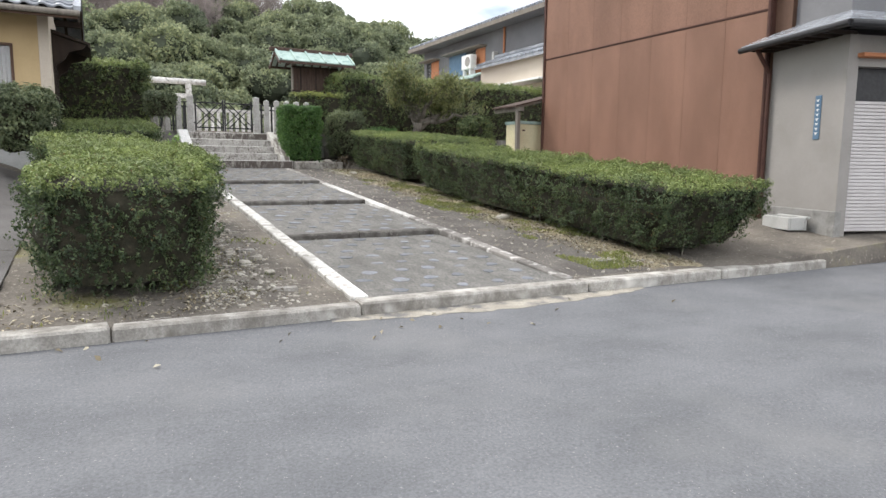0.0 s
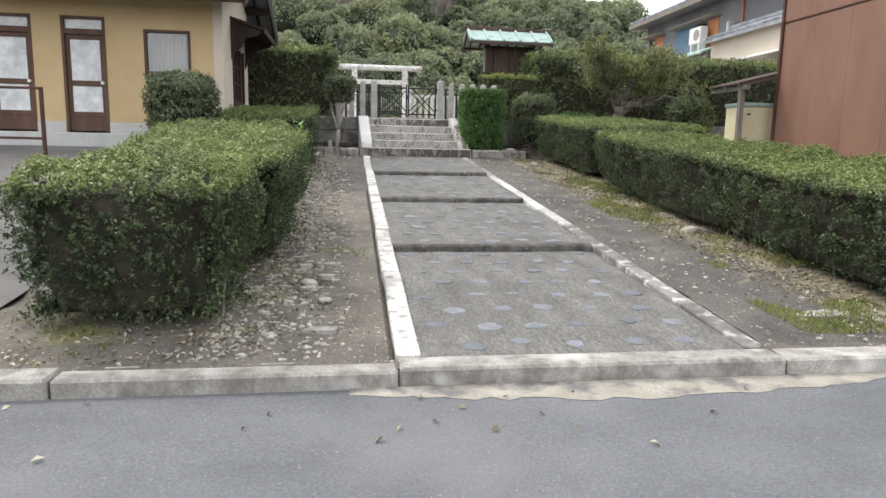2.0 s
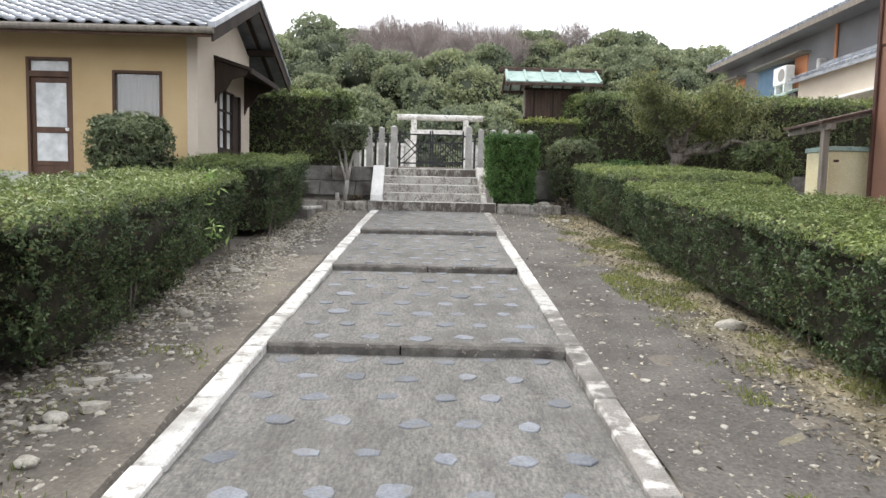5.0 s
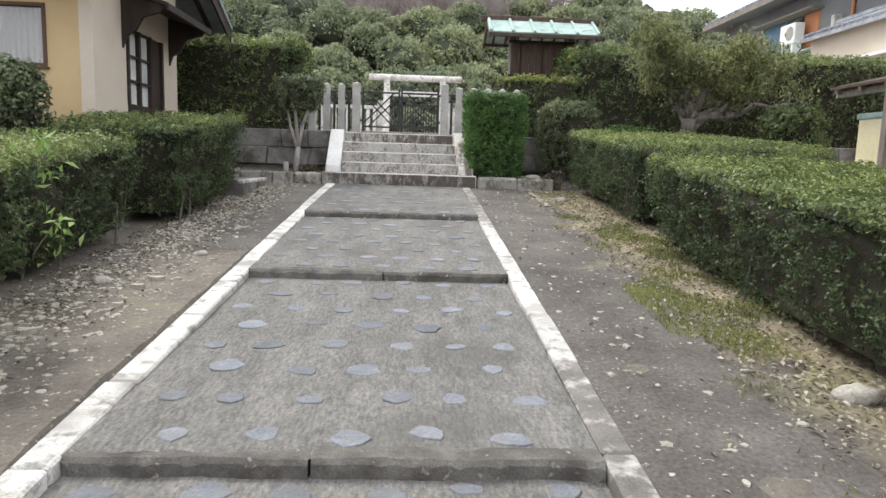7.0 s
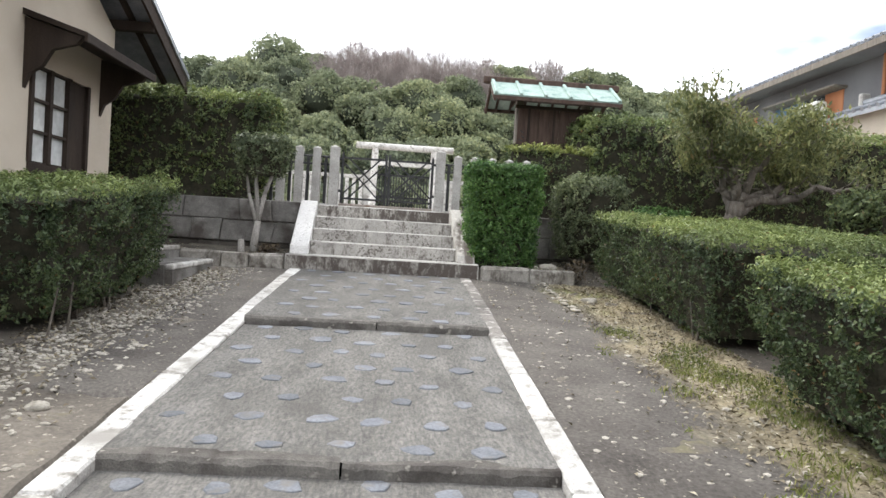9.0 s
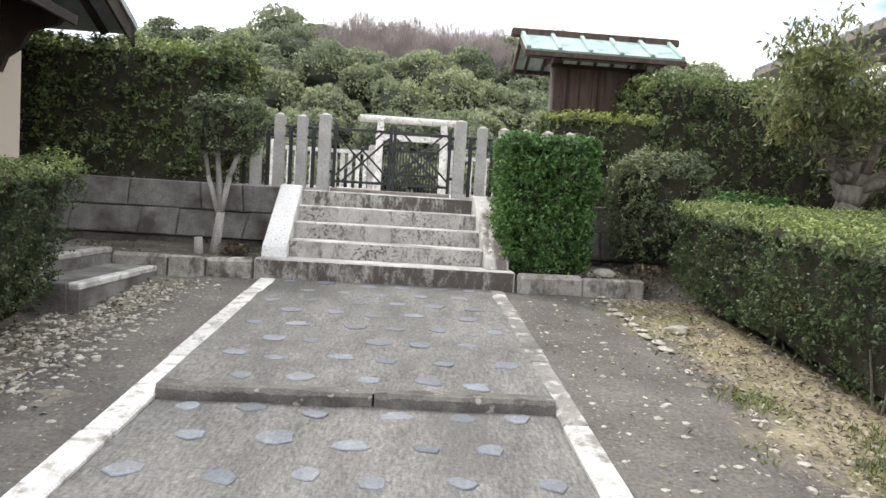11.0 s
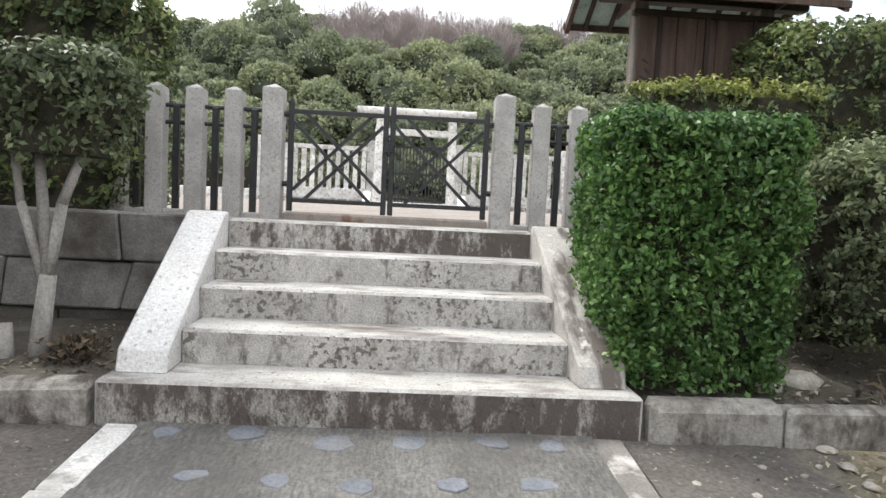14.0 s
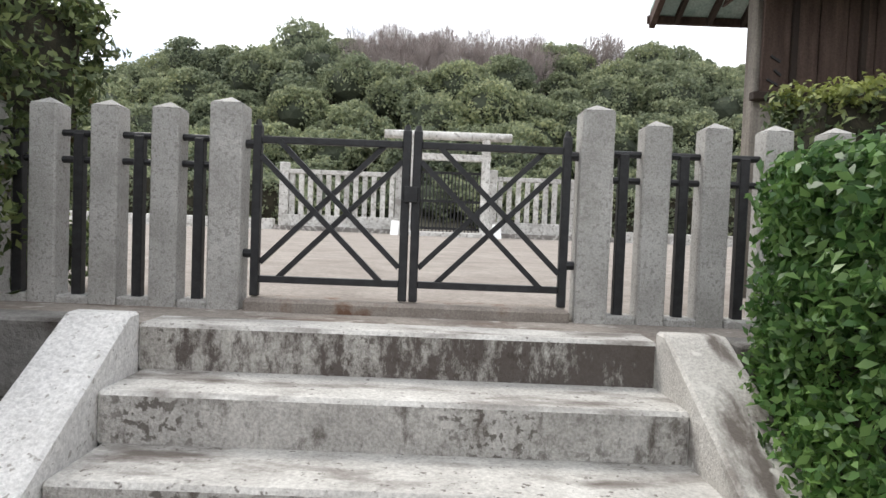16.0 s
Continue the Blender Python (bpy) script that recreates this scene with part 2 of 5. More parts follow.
BOX_LEAF = foliage("box_leaf", (0.045, 0.11, 0.034), (0.092, 0.19, 0.055), (0.2, 0.33, 0.11), rough=0.34, through_light=0.32)
TALL_LEAF = foliage("tall_hedge_leaf", (0.06, 0.09, 0.045), (0.118, 0.16, 0.07), (0.23, 0.28, 0.12), dry=(0.17, 0.12, 0.05), through_light=0.3)
YELLOW_LEAF = foliage("yellow_top_leaf", (0.15, 0.185, 0.055), (0.24, 0.28, 0.08), (0.36, 0.4, 0.14), through_light=0.3, rough=0.45)
BUSH_LEAF = foliage("bush_leaf", (0.08, 0.105, 0.06), (0.135, 0.17, 0.095), (0.24, 0.28, 0.16), through_light=0.3)
TREE_LEAF = foliage("tree_leaf", (0.1, 0.125, 0.06), (0.18, 0.21, 0.095), (0.33, 0.34, 0.165), dry=(0.28, 0.22, 0.1), through_light=0.35)
# Greens lifted and cooled so that the colour carries the distance haze
HAZED_WOOD_LEAF = foliage("woodland_leaf", (0.16, 0.195, 0.135), (0.235, 0.275, 0.18), (0.36, 0.39, 0.25), patch=0.12, through_light=0.42, rough=0.7, drift_by=(0.7, 1.4))
# Dark colour of the crown cores stands in for shade between the leaves
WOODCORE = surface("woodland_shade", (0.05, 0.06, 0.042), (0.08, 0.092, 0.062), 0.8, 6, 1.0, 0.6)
LITTER = foliage("leaf_litter", (0.12, 0.098, 0.068), (0.24, 0.21, 0.155), (0.46, 0.43, 0.36), through_light=0.05, rough=0.8)
GRASS = foliage("moss_grass", (0.15, 0.19, 0.05), (0.22, 0.26, 0.08), (0.37, 0.36, 0.16), rough=0.8)
GLASS, _n, _l, _b = shader("window_glass", 0.04, 0.5)
_b.inputs["Base Color"].default_value = (0.8, 0.82, 0.82, 1)
_b.inputs["Transmission Weight"].default_value = 0.9
FROST = surface("frosted_glass", (0.5, 0.52, 0.52), (0.72, 0.73, 0.72), 1.5, 5, 0.25, 0.05, spec=0.6)


# ---- mesh helpers ----
def mesh_object(name, bm, material, parent=None, label="", smooth=False):
    me = bpy.data.meshes.new(name)
    bm.to_mesh(me)
    bm.free()
    me.materials.append(material)
    if smooth:
        me.polygons.foreach_set("use_smooth", [True] * len(me.polygons))
    ob = new(name, me)
    ob.parent = parent
    return tagged(ob, label)


def part(name, bm, material, parent, label="", smooth=False):
    return mesh_object(name, bm, material, parent, label, smooth)


def thing(name, place, label, category, group="", kind=""):
    ob = new(name)
    ob.empty_display_size = 0.1
    ob.location = place
    return tagged(ob, label, category, group, kind)


def add_box(bm, x0, x1, y0, y1, z0, z1, bevel=0.0, m=None):
    r = bmesh.ops.create_cube(bm, size=1)
    t = Matrix.Translation(((x0 + x1) / 2, (y0 + y1) / 2, (z0 + z1) / 2)) @ Matrix.Diagonal((x1 - x0, y1 - y0, z1 - z0, 1))
    bmesh.ops.transform(bm, matrix=t, verts=r["verts"])
    vs = r["verts"]
    if bevel:
        es = list({e for v in vs for e in v.link_edges})
        vs = list({v for f in bmesh.ops.bevel(bm, geom=es, offset=bevel, segments=1, affect="EDGES", profile=0.5)["faces"] for v in f.verts} | {v for v in vs if v.is_valid})
    if m is not None:
        bmesh.ops.transform(bm, matrix=m, verts=vs)
    return vs


def box(x0, x1, y0, y1, z0, z1, bevel=0.0, m=None):
    bm = bmesh.new()
    add_box(bm, x0, x1, y0, y1, z0, z1, bevel, m)
    return bm


def rod(a, b, r0, r1=None, sides=8, bm=None):
    bm = bm or bmesh.new()
    a, b = Vector(a), Vector(b)
    d = b - a
    m = Matrix.Translation((a + b) / 2) @ d.to_track_quat("Z", "Y").to_matrix().to_4x4()
    bmesh.ops.create_cone(bm, cap_ends=True, segments=sides, radius1=r0, radius2=r0 if r1 is None else r1, depth=d.length, matrix=m)
    return bm


def bar(a, b, w, bm=None):
    """A square bar from a to b."""
    bm = bm or bmesh.new()
    a, b = Vector(a), Vector(b)
    d = b - a
    m = Matrix.Translation((a + b) / 2) @ d.to_track_quat("Z", "Y").to_matrix().to_4x4()
    r = bmesh.ops.create_cube(bm, size=1)
    bmesh.ops.transform(bm, matrix=m @ Matrix.Diagonal((w, w, d.length, 1)), verts=r["verts"])
    return bm


def prism(points, lift, bm=None):
    """A flat polygon pushed along the vector lift."""
    bm = bm or bmesh.new()
    lift = Vector(lift)
    low = [bm.verts.new(p) for p in points]
    top = [bm.verts.new(Vector(p) + lift) for p in points]
    n = len(points)
    bm.faces.new(low[::-1])
    bm.faces.new(top)
    for i in range(n):
        bm.faces.new((low[i], low[(i + 1) % n], top[(i + 1) % n], top[i]))
    bmesh.ops.recalc_face_normals(bm, faces=bm.faces)
    return bm


def quads_object(name, verts, material, parent=None, label="", per=4):
    """One mesh of separate flat faces; verts is (count * per, 3)."""
    verts = np.ascontiguousarray(verts, dtype=np.float32)
    n = len(verts) // per
    me = bpy.data.meshes.new(name)
    me.vertices.add(n * per)
    me.vertices.foreach_set("co", verts.ravel())
    me.loops.add(n * per)
    me.loops.foreach_set("vertex_index", np.arange(n * per, dtype=np.int32))
    me.polygons.add(n)
    me.polygons.foreach_set("loop_start", np.arange(0, n * per, per, dtype=np.int32))
    me.update(calc_edges=True)
    me.materials.append(material)
    ob = new(name, me)
    ob.parent = parent
    return tagged(ob, label)


RNG = np.random.default_rng(7)


def wave(p, size, seed=0):
    """Smooth lumps of about the given size, -1 to 1, at points p (n, 3)."""
    r = np.random.default_rng(seed)
    out = np.zeros(len(p))
    for k in range(7):
        d = r.normal(size=3)
        d /= np.linalg.norm(d)
        out += np.sin(p @ d * (6.28 / size * r.uniform(0.6, 1.7)) + r.uniform(0, 6.28)) / 3.2
    return out


def leaf_verts(p, n, length, width, lie=0.5, droop=0.0):
    """Leaf blades at p: they lie more along the surface of normal n the greater lie is."""
    c = len(p)
    face = n * lie + RNG.normal(size=(c, 3)) * (1 - lie) * 0.9
    face /= np.linalg.norm(face, axis=1)[:, None] + 1e-9
    along = RNG.normal(size=(c, 3))
    along[:, 2] -= droop
    along -= face * np.sum(along * face, axis=1)[:, None]
    along /= np.linalg.norm(along, axis=1)[:, None] + 1e-9
    side = np.cross(face, along)
    s = RNG.uniform(0.65, 1.25, c)[:, None]
    a, w = along * s * length, side * s * width
    fold = face * s * width * 0.35
    v = np.empty((c, 4, 3))
    v[:, 0] = p - a * 0.5
    v[:, 1] = p + w * 0.5 + fold
    v[:, 2] = p + a * 0.5
    v[:, 3] = p - w * 0.5 + fold
    return v.reshape(-1, 3)


# ---- lie of the land ----
def ease(v):
    v = np.clip(v, 0, 1)
    return v * v * (3 - 2 * v)


def road_z(y):
    return 0.0305 * np.clip(y, -7, 6)


def gz(x, y):
    """Height of the earth."""
    x, y = np.broadcast_arrays(np.asarray(x, float), np.asarray(y, float))
    slope = 0.265 + 0.088 * (np.clip(y, 5.4, 17.6) - 5.4)
    slope = slope + 0.055 * np.clip(x - 7.0, 0, 4) * (1 - ease((y - 8) / 5))
    slope = slope + 0.42 * ease((-x - 0.6) / 1.4) * ease((y - 7.5) / 6)
    bed = np.where(x < 6.05, 1.5 + 0.04 * (y - 17.7), slope + 0.2 * np.clip(y - 17.6, 0, 1.6))
    bed = np.where(x < -0.6, slope, bed)
    z = np.where(y < 17.7, slope, bed)
    z = np.where(y > 19.12, 2.29, z)
    z = np.where(y < 5.36, road_z(y) - 0.07, z)
    hill = ease((y - 58) / 38) * ease((115 - np.abs(x - 2)) / 70) * ease((260 - y) / 110)
    return z + 18.0 * hill * (1 - 0.22 * ease((-x - 8) / 16) - 0.2 * ease((x - 26) / 20))


# ---- ground, road, kerb ----
def grid_object(name, xs, ys, height, material, parent=None):
    gx, gy = np.meshgrid(xs, ys)
    v = np.stack([gx, gy, height(gx, gy)], -1).reshape(-1, 3)
    nx, ny = len(xs), len(ys)
    faces = [(j * nx + i, j * nx + i + 1, (j + 1) * nx + i + 1, (j + 1) * nx + i) for j in range(ny - 1) for i in range(nx - 1)]
    me = bpy.data.meshes.new(name)
    me.from_pydata(v.tolist(), [], faces)
    me.materials.append(material)
    ob = new(name, me)
    ob.parent = parent
    return ob


def rough_ground(gx, gy):
    z = gz(gx, gy)
    p = np.stack([gx.ravel(), gy.ravel(), 0 * gx.ravel()], -1)
    near = (gy > 5.5) & (gy < 19) & (gx > -4) & (gx < 10)
    lumps = (wave(p, 0.7, 3) * 0.012 + wave(p, 0.25, 4) * 0.007).reshape(gx.shape)
    on_path = (gx > 2.04) & (gx < 4.51) & (gy < 17.7)
    return np.where(near, np.where(on_path, z - 0.16, z + lumps), z)


xs = np.concatenate([[-900, -300, -140, -100, -80, -60, -45, -30, -20, -14, -10, -7, -5], np.arange(-4.05, 10.0, 0.1), [11, 12, 14, 17, 22, 30, 45, 60, 80, 100, 140, 300, 900]])
ys = np.concatenate([[-900, -300, -100, -40, -15, -7, -3, 0, 3, 5, 5.34], np.arange(5.4, 17.61, 0.1), [17.66, 17.72, 17.9, 18.2, 18.5, 18.8, 19.05, 19.1, 19.14, 20, 25, 35, 48, 60], np.arange(65, 130, 6), [150, 180, 220, 260, 400, 1500]])
ground = tagged(grid_object("ground", xs, ys, rough_ground, SOIL), "bare brown earth with small stones between path and hedges", "ground", kind="structure")
ground.data.materials.append(WOODFLOOR)
for f in ground.data.polygons:
    if f.center.y > 59:
        f.material_index = 1

road = tagged(grid_object("road", np.linspace(-70, 70, 71), np.linspace(-6.8, 5.335, 14), lambda x, y: road_z(y), ASPHALT), "worn grey asphalt road with pale specks", "road", kind="structure")

kerb = thing("kerb", (0, 5.42, 0.15), "pale weathered concrete kerb along the asphalt road", "kerb", kind="structure")
ends = [-14.1, -12.0, -10.0, -8.0, -6.0, -4.0, -2.0, 0.02, 2.0, 4.57, 6.62, 8.66]
for k, (a, b) in enumerate(zip(ends, ends[1:])):
    tilt = random.uniform(-0.012, 0.012)
    bm = box(a + 0.006, b - 0.006, 5.325 + tilt, 5.555 + tilt, 0.02, 0.276 + random.uniform(-0.008, 0.008), 0.018)
    ob = part("kerb_stone", bm, KERB, kerb)
    ob.matrix_parent_inverse = kerb.matrix_world.inverted()
    ob.location = -kerb.location * 0


def under(ob, parent):
    """Keep a part built in world coordinates where it is."""
    ob.matrix_parent_inverse = Matrix.Translation(parent.location).inverted()
    return ob


for ob in kerb.children:
    under(ob, kerb)

# ---- sloping path: four concrete bays, each behind a dark stone riser ----
BAYS = [(5.56, 8.55, 0.278, 0.487), (8.55, 11.57, 0.56, 0.767), (11.57, 14.43, 0.835, 1.055), (14.43, 17.62, 1.125, 1.365)]


def path_z(y):
    for y0, y1, z0, z1 in BAYS:
        if y <= y1:
            return z0 + (z1 - z0) * (y - y0) / (y1 - y0)
    return BAYS[-1][3]


path = thing("path", (3.3, 5.45, 0.28), "sloping grey concrete path set with flat blue-grey stones", "path", kind="structure")
for y0, y1, z0, z1 in BAYS:
    bm = bmesh.new()
    cols, rows = 12, 16
    vs = [[bm.verts.new((2.15 + 2.25 * i / cols, y0 + (y1 - y0) * j / rows, z0 + (z1 - z0) * j / rows + random.uniform(-0.004, 0.004))) for i in range(cols + 1)] for j in range(rows + 1)]
    for j in range(rows):
        for i in range(cols):
            bm.faces.new((vs[j][i], vs[j][i + 1], vs[j + 1][i + 1], vs[j + 1][i]))
    under(part("concrete_bay", bm, PATHMAT, path), path)
for (ya, yb, za, zb), (yc, yd, zc, zd) in zip(BAYS, BAYS[1:]):
    mid = 3.28 + random.uniform(-0.12, 0.12)
    for a, b in ((2.16, mid - 0.006), (mid + 0.006, 4.4)):
        bm = bmesh.new()
        cuts = 30
        top = zc + 0.006 + random.uniform(-0.003, 0.003)
        rings = []
        for k in range(cuts + 1):
            x = a + (b - a) * k / cuts
            wear = 0.006 * math.sin(x * 9.0 + yc) + random.uniform(-0.004, 0.004)
            chip = random.choice((0, 0, 0, 0.012))
            rings.append([bm.verts.new((x, y, z)) for y, z in ((yc - 0.03 + wear, zb - 0.12), (yc - 0.03 + wear, top - 0.02 - chip), (yc - 0.012 + wear + chip, top + wear * 0.3), (yc + 0.11, top), (yc + 0.11, zb - 0.12))])
        for p, q in zip(rings, rings[1:]):
            for i in range(5):
                bm.faces.new((p[i], q[i], q[(i + 1) % 5], p[(i + 1) % 5]))
        bm.faces.new(rings[0])
        bm.faces.new(rings[-1][::-1])
        bmesh.ops.recalc_face_normals(bm, faces=bm.faces)
        under(part("riser_stone", bm, BEAM, path), path)


def strip(x0, x1, name, label, materials):
    ob = thing(name, ((x0 + x1) / 2, 5.45, 0.28), label, "edging", kind="structure")
    y = 5.57
    while y < 17.5:
        ln = min(random.uniform(0.8, 1.15), 17.58 - y)
        low = 0.29 + 0.0895 * (y - 5.45)
        high = 0.29 + 0.0895 * (y + ln - 5.45)
        w = random.uniform(-0.01, 0.01)
        bm = bmesh.new()
        add_box(bm, x0 + w, x1 + w, y + 0.005, y + ln - 0.005, -0.25, 0.0, 0.012)
        for v in bm.verts:
            f = (v.co.y - y) / ln
            v.co.z += low + (high - low) * f - 0.002
        under(part("edging_stone", bm, materials(y), ob), ob)
        y += ln
    return ob


strip(2.0, 2.16, "edging_left", "white granite edging strip along the path", lambda y: WHITESTONE)
strip(4.4, 4.55, "edging_right", "worn granite edging strip, part grey, part white", lambda y: WHITESTONE if 9.6 < y < 13.9 else GREYSTRIP)

STAINSLAB = surface("stained_slab", (0.4, 0.38, 0.35), (0.6, 0.58, 0.54), 4.0, 90, 0.9, 0.6, stain=((0.15, 0.13, 0.115), 2.2, 0.5, 0.62, (3.0, 1.0, 1.0)), speck=((0.62, 0.6, 0.56), 9, 0.63, 0.68))

# ---- stairs up to the gate ----
stairs = thing("stairs", (3.27, 17.6, 1.37), "five weathered granite steps with dark moss streaks", "stairs", kind="structure")
NOSES = [(17.62, 1.57), (17.99, 1.76), (18.34, 1.95), (18.69, 2.14), (19.04, 2.33)]
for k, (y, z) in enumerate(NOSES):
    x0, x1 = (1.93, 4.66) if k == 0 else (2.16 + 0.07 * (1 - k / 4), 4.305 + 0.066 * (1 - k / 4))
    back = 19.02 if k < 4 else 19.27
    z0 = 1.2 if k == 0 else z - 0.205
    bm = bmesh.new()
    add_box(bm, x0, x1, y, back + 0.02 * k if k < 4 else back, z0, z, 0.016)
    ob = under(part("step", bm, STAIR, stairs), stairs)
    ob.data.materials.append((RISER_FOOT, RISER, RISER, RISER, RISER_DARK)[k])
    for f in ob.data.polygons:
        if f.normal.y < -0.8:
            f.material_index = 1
for x0, x1, label, m in ((1.905, 2.165, "bright white granite balustrade slab", PALESLAB), (4.295, 4.55, "moss-stained granite balustrade slab", STAINSLAB)):
    prof = [(0, 17.75, 1.565), (0, 17.79, 1.69), (0, 18.96, 2.375), (0, 19.06, 2.375), (0, 19.06, 1.565)]
    bm = prism([(x0 + 0.068 * (19.02 - y) / 1.35, y, z) for _, y, z in prof], (x1 - x0, 0, 0))
    bmesh.ops.bevel(bm, geom=list(bm.edges), offset=0.012, segments=1, affect="EDGES")
    under(part("balustrade", bm, m, stairs, label), stairs)

# landing and court
landing = tagged(mesh_object("landing", box(-6, 12, 19.08, 20.0, 2.0, 2.325), surface("stained_landing", (0.2, 0.172, 0.15), (0.34, 0.305, 0.27), 2.2, 50, 0.92, 0.7, stain=((0.13, 0.085, 0.06), 2.4, 0.5, 0.66, (0.6, 2.0, 1.0)), speck=((0.46, 0.43, 0.39), 7, 0.6, 0.72))), "stained stone landing under the fence", "landing", kind="structure")
court = tagged(grid_object("court", np.linspace(-40, 46, 20), np.linspace(19.98, 58, 12), lambda x, y: 2.315 + 0 * x, GRAVEL), "pale pinkish gravel court behind the gate", "court", kind="structure")


# ---- hedges ----
def rounded(p, half, r):
    inner = np.maximum(half - r, 0.01)
    q = np.clip(p, -inner, inner)
    d = p - q
    ln = np.linalg.norm(d, axis=1)[:, None] + 1e-9
    n = d / ln
    return q + n * np.minimum(r, half.min()), n


def box_points(half, count):
    """Even points on the sides and top of a box."""
    a, b, c = half
    faces = [(4 * a * b, 2, 1), (4 * a * c, 1, 1), (4 * a * c, 1, -1), (4 * b * c, 0, 1), (4 * b * c, 0, -1)]
    area = np.array([f[0] for f in faces])
    pick = RNG.choice(5, count, p=area / area.sum())
    p = RNG.uniform(-1, 1, (count, 3)) * half
    for k, (_, ax, sg) in enumerate(faces):
        p[pick == k, ax] = sg * half[ax]
    return p, area.sum()


def lumpy(p, n, seed, amount):
    w = wave(p, 0.8, seed) * 0.5 + wave(p, 0.36, seed + 1) * 0.5 + wave(p, 0.15, seed + 2) * 0.3
    return p + n * (w * amount * (1 - 0.5 * np.clip(n[:, 2], 0, 1)))[:, None]


def hedge(name, x0, x1, y0, y1, height, label, leaf, density=1800, size=0.05, r=0.16, base=None, lump=0.05, group="", category="hedge", follow=True, seed=1, bottom=0.05, taper=0.1, top_tone=None, gaps=1.0):
    """A clipped hedge: an inner mass with shade in its colour, a shell of separate leaves."""
    cx, cy = (x0 + x1) / 2, (y0 + y1) / 2
    half = np.array([(x1 - x0) / 2, (y1 - y0) / 2, height / 2])
    z0 = float(gz(cx, cy)) if base is None else base

    def place(p):
        q = p.copy()
        q[:, 2] += height / 2
        q[:, :2] *= (1 - taper * (1 - np.clip(q[:, 2:] / height, 0, 1)) ** 1.5)
        if follow and base is None:
            q[:, 2] += gz(np.clip(q[:, 0] + cx, -9, 20), q[:, 1] + cy) - z0
        return q

    def shaped(p):
        """Rounded edges; a clipped hedge stays full down to the ground."""
        lift = np.maximum(p[:, 2], r - half[2] if r < 0.4 or height > 2 else -half[2])
        q, n = rounded(np.column_stack([p[:, :2], lift]), half, r)
        q[:, 2] += p[:, 2] - lift
        return q, n

    ob = thing(name, (cx, cy, z0), label, category, group)
    bm = bmesh.new()
    bmesh.ops.create_cube(bm, size=2)
    bmesh.ops.subdivide_edges(bm, edges=bm.edges, cuts=9, use_grid_fill=True)
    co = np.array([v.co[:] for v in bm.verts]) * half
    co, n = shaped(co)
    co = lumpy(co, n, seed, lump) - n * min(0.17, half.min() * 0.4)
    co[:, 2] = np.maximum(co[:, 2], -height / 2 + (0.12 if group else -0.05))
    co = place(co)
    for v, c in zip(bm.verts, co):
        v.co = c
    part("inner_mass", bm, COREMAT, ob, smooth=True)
    if group:
        stems = bmesh.new()
        for _ in range(int((x1 - x0) * (y1 - y0) * 7)):
            sx, sy = random.uniform(-0.8, 0.8) * half[0], random.uniform(-0.86, 0.86) * half[1]
            sz = float(gz(min(sx + cx, 20), sy + cy)) - z0
            rod((sx, sy, sz - 0.05), (sx + random.uniform(-0.1, 0.1), sy + random.uniform(-0.1, 0.1), sz + 0.4), 0.012, 0.007, 5, stems)
        tagged(part("stem_undergrowth", stems, BARK, ob), kind="stuff")
    _, area = box_points(half, 5)
    each = 9
    p, _ = box_points(half, int(area * density / each))
    p, n = shaped(p)
    p = lumpy(p, n, seed, lump)
    up = np.clip(n[:, 2:], 0, 1)
    c = len(p)
    deep = RNG.uniform(0, 1, (c, 1)) ** 1.6 * (0.17 - 0.1 * up) - 0.025 * (RNG.uniform(0, 1, (c, 1)) > 0.9) * (1 - 0.5 * up)
    p -= n * deep
    hollow = (wave(p, 0.62, seed + 5) * 0.8 + 0.6 * wave(p, 0.24, seed + 6) < -0.38) & (n[:, 2] < 0.55)
    keep = ~(hollow & (deep[:, 0] < 0.1) & (RNG.uniform(0, 1, c) < 0.9 * gaps))
    p, n, up = p[keep], n[keep], up[keep]
    # every sprig is a short shoot with its leaves set along it
    c = len(p)
    axis = n * 0.75 + np.array((0, 0, 0.5)) * (1 - up) + RNG.normal(size=(c, 3)) * 0.42
    axis /= np.linalg.norm(axis, axis=1)[:, None]
    reach = size * RNG.uniform(1.3, 2.6, (c, 1)) * (1 - 0.45 * up)
    step = np.tile(np.linspace(-0.75, 0.35, each), c)[:, None]
    p = np.repeat(p, each, axis=0) + np.repeat(axis * reach, each, axis=0) * step + RNG.normal(size=(c * each, 3)) * size * 0.36
    n = np.repeat(n * 0.8 + axis * 0.2, each, axis=0)
    low = (p[:, 2] + height / 2)
    keep = low > bottom + (0.06 if group else 0) + 0.16 * RNG.uniform(0, 1, len(p)) ** 2
    p, n = p[keep], n[keep]
    # upward-facing leaves take the top-lit colour where one is given
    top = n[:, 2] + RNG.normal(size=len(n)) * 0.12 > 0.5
    verts = leaf_verts(place(p), n, size, size * 0.5, 0.36 + 0.36 * np.clip(n[:, 2:], 0, 1)).reshape(-1, 4, 3)
    tagged(quads_object("leaves", verts[~top].reshape(-1, 3), leaf, ob), kind="stuff")
    tagged(quads_object("top_leaves", verts[top].reshape(-1, 3), top_tone or leaf, ob, "lighter fresh leaves on the clipped top"), kind="stuff")
    return ob


LOWHEDGE = "clipped low hedges beside the path"
hedge("hedge", -0.58, 0.98, 5.97, 7.45, 1.1, "clipped dark green hedge block beside the kerb", HEDGE_LEAF, 5200, 0.031, group=LOWHEDGE, top_tone=TOPLIT_LEAF, seed=11, lump=0.12, r=0.2, taper=0.15, bottom=-0.02)
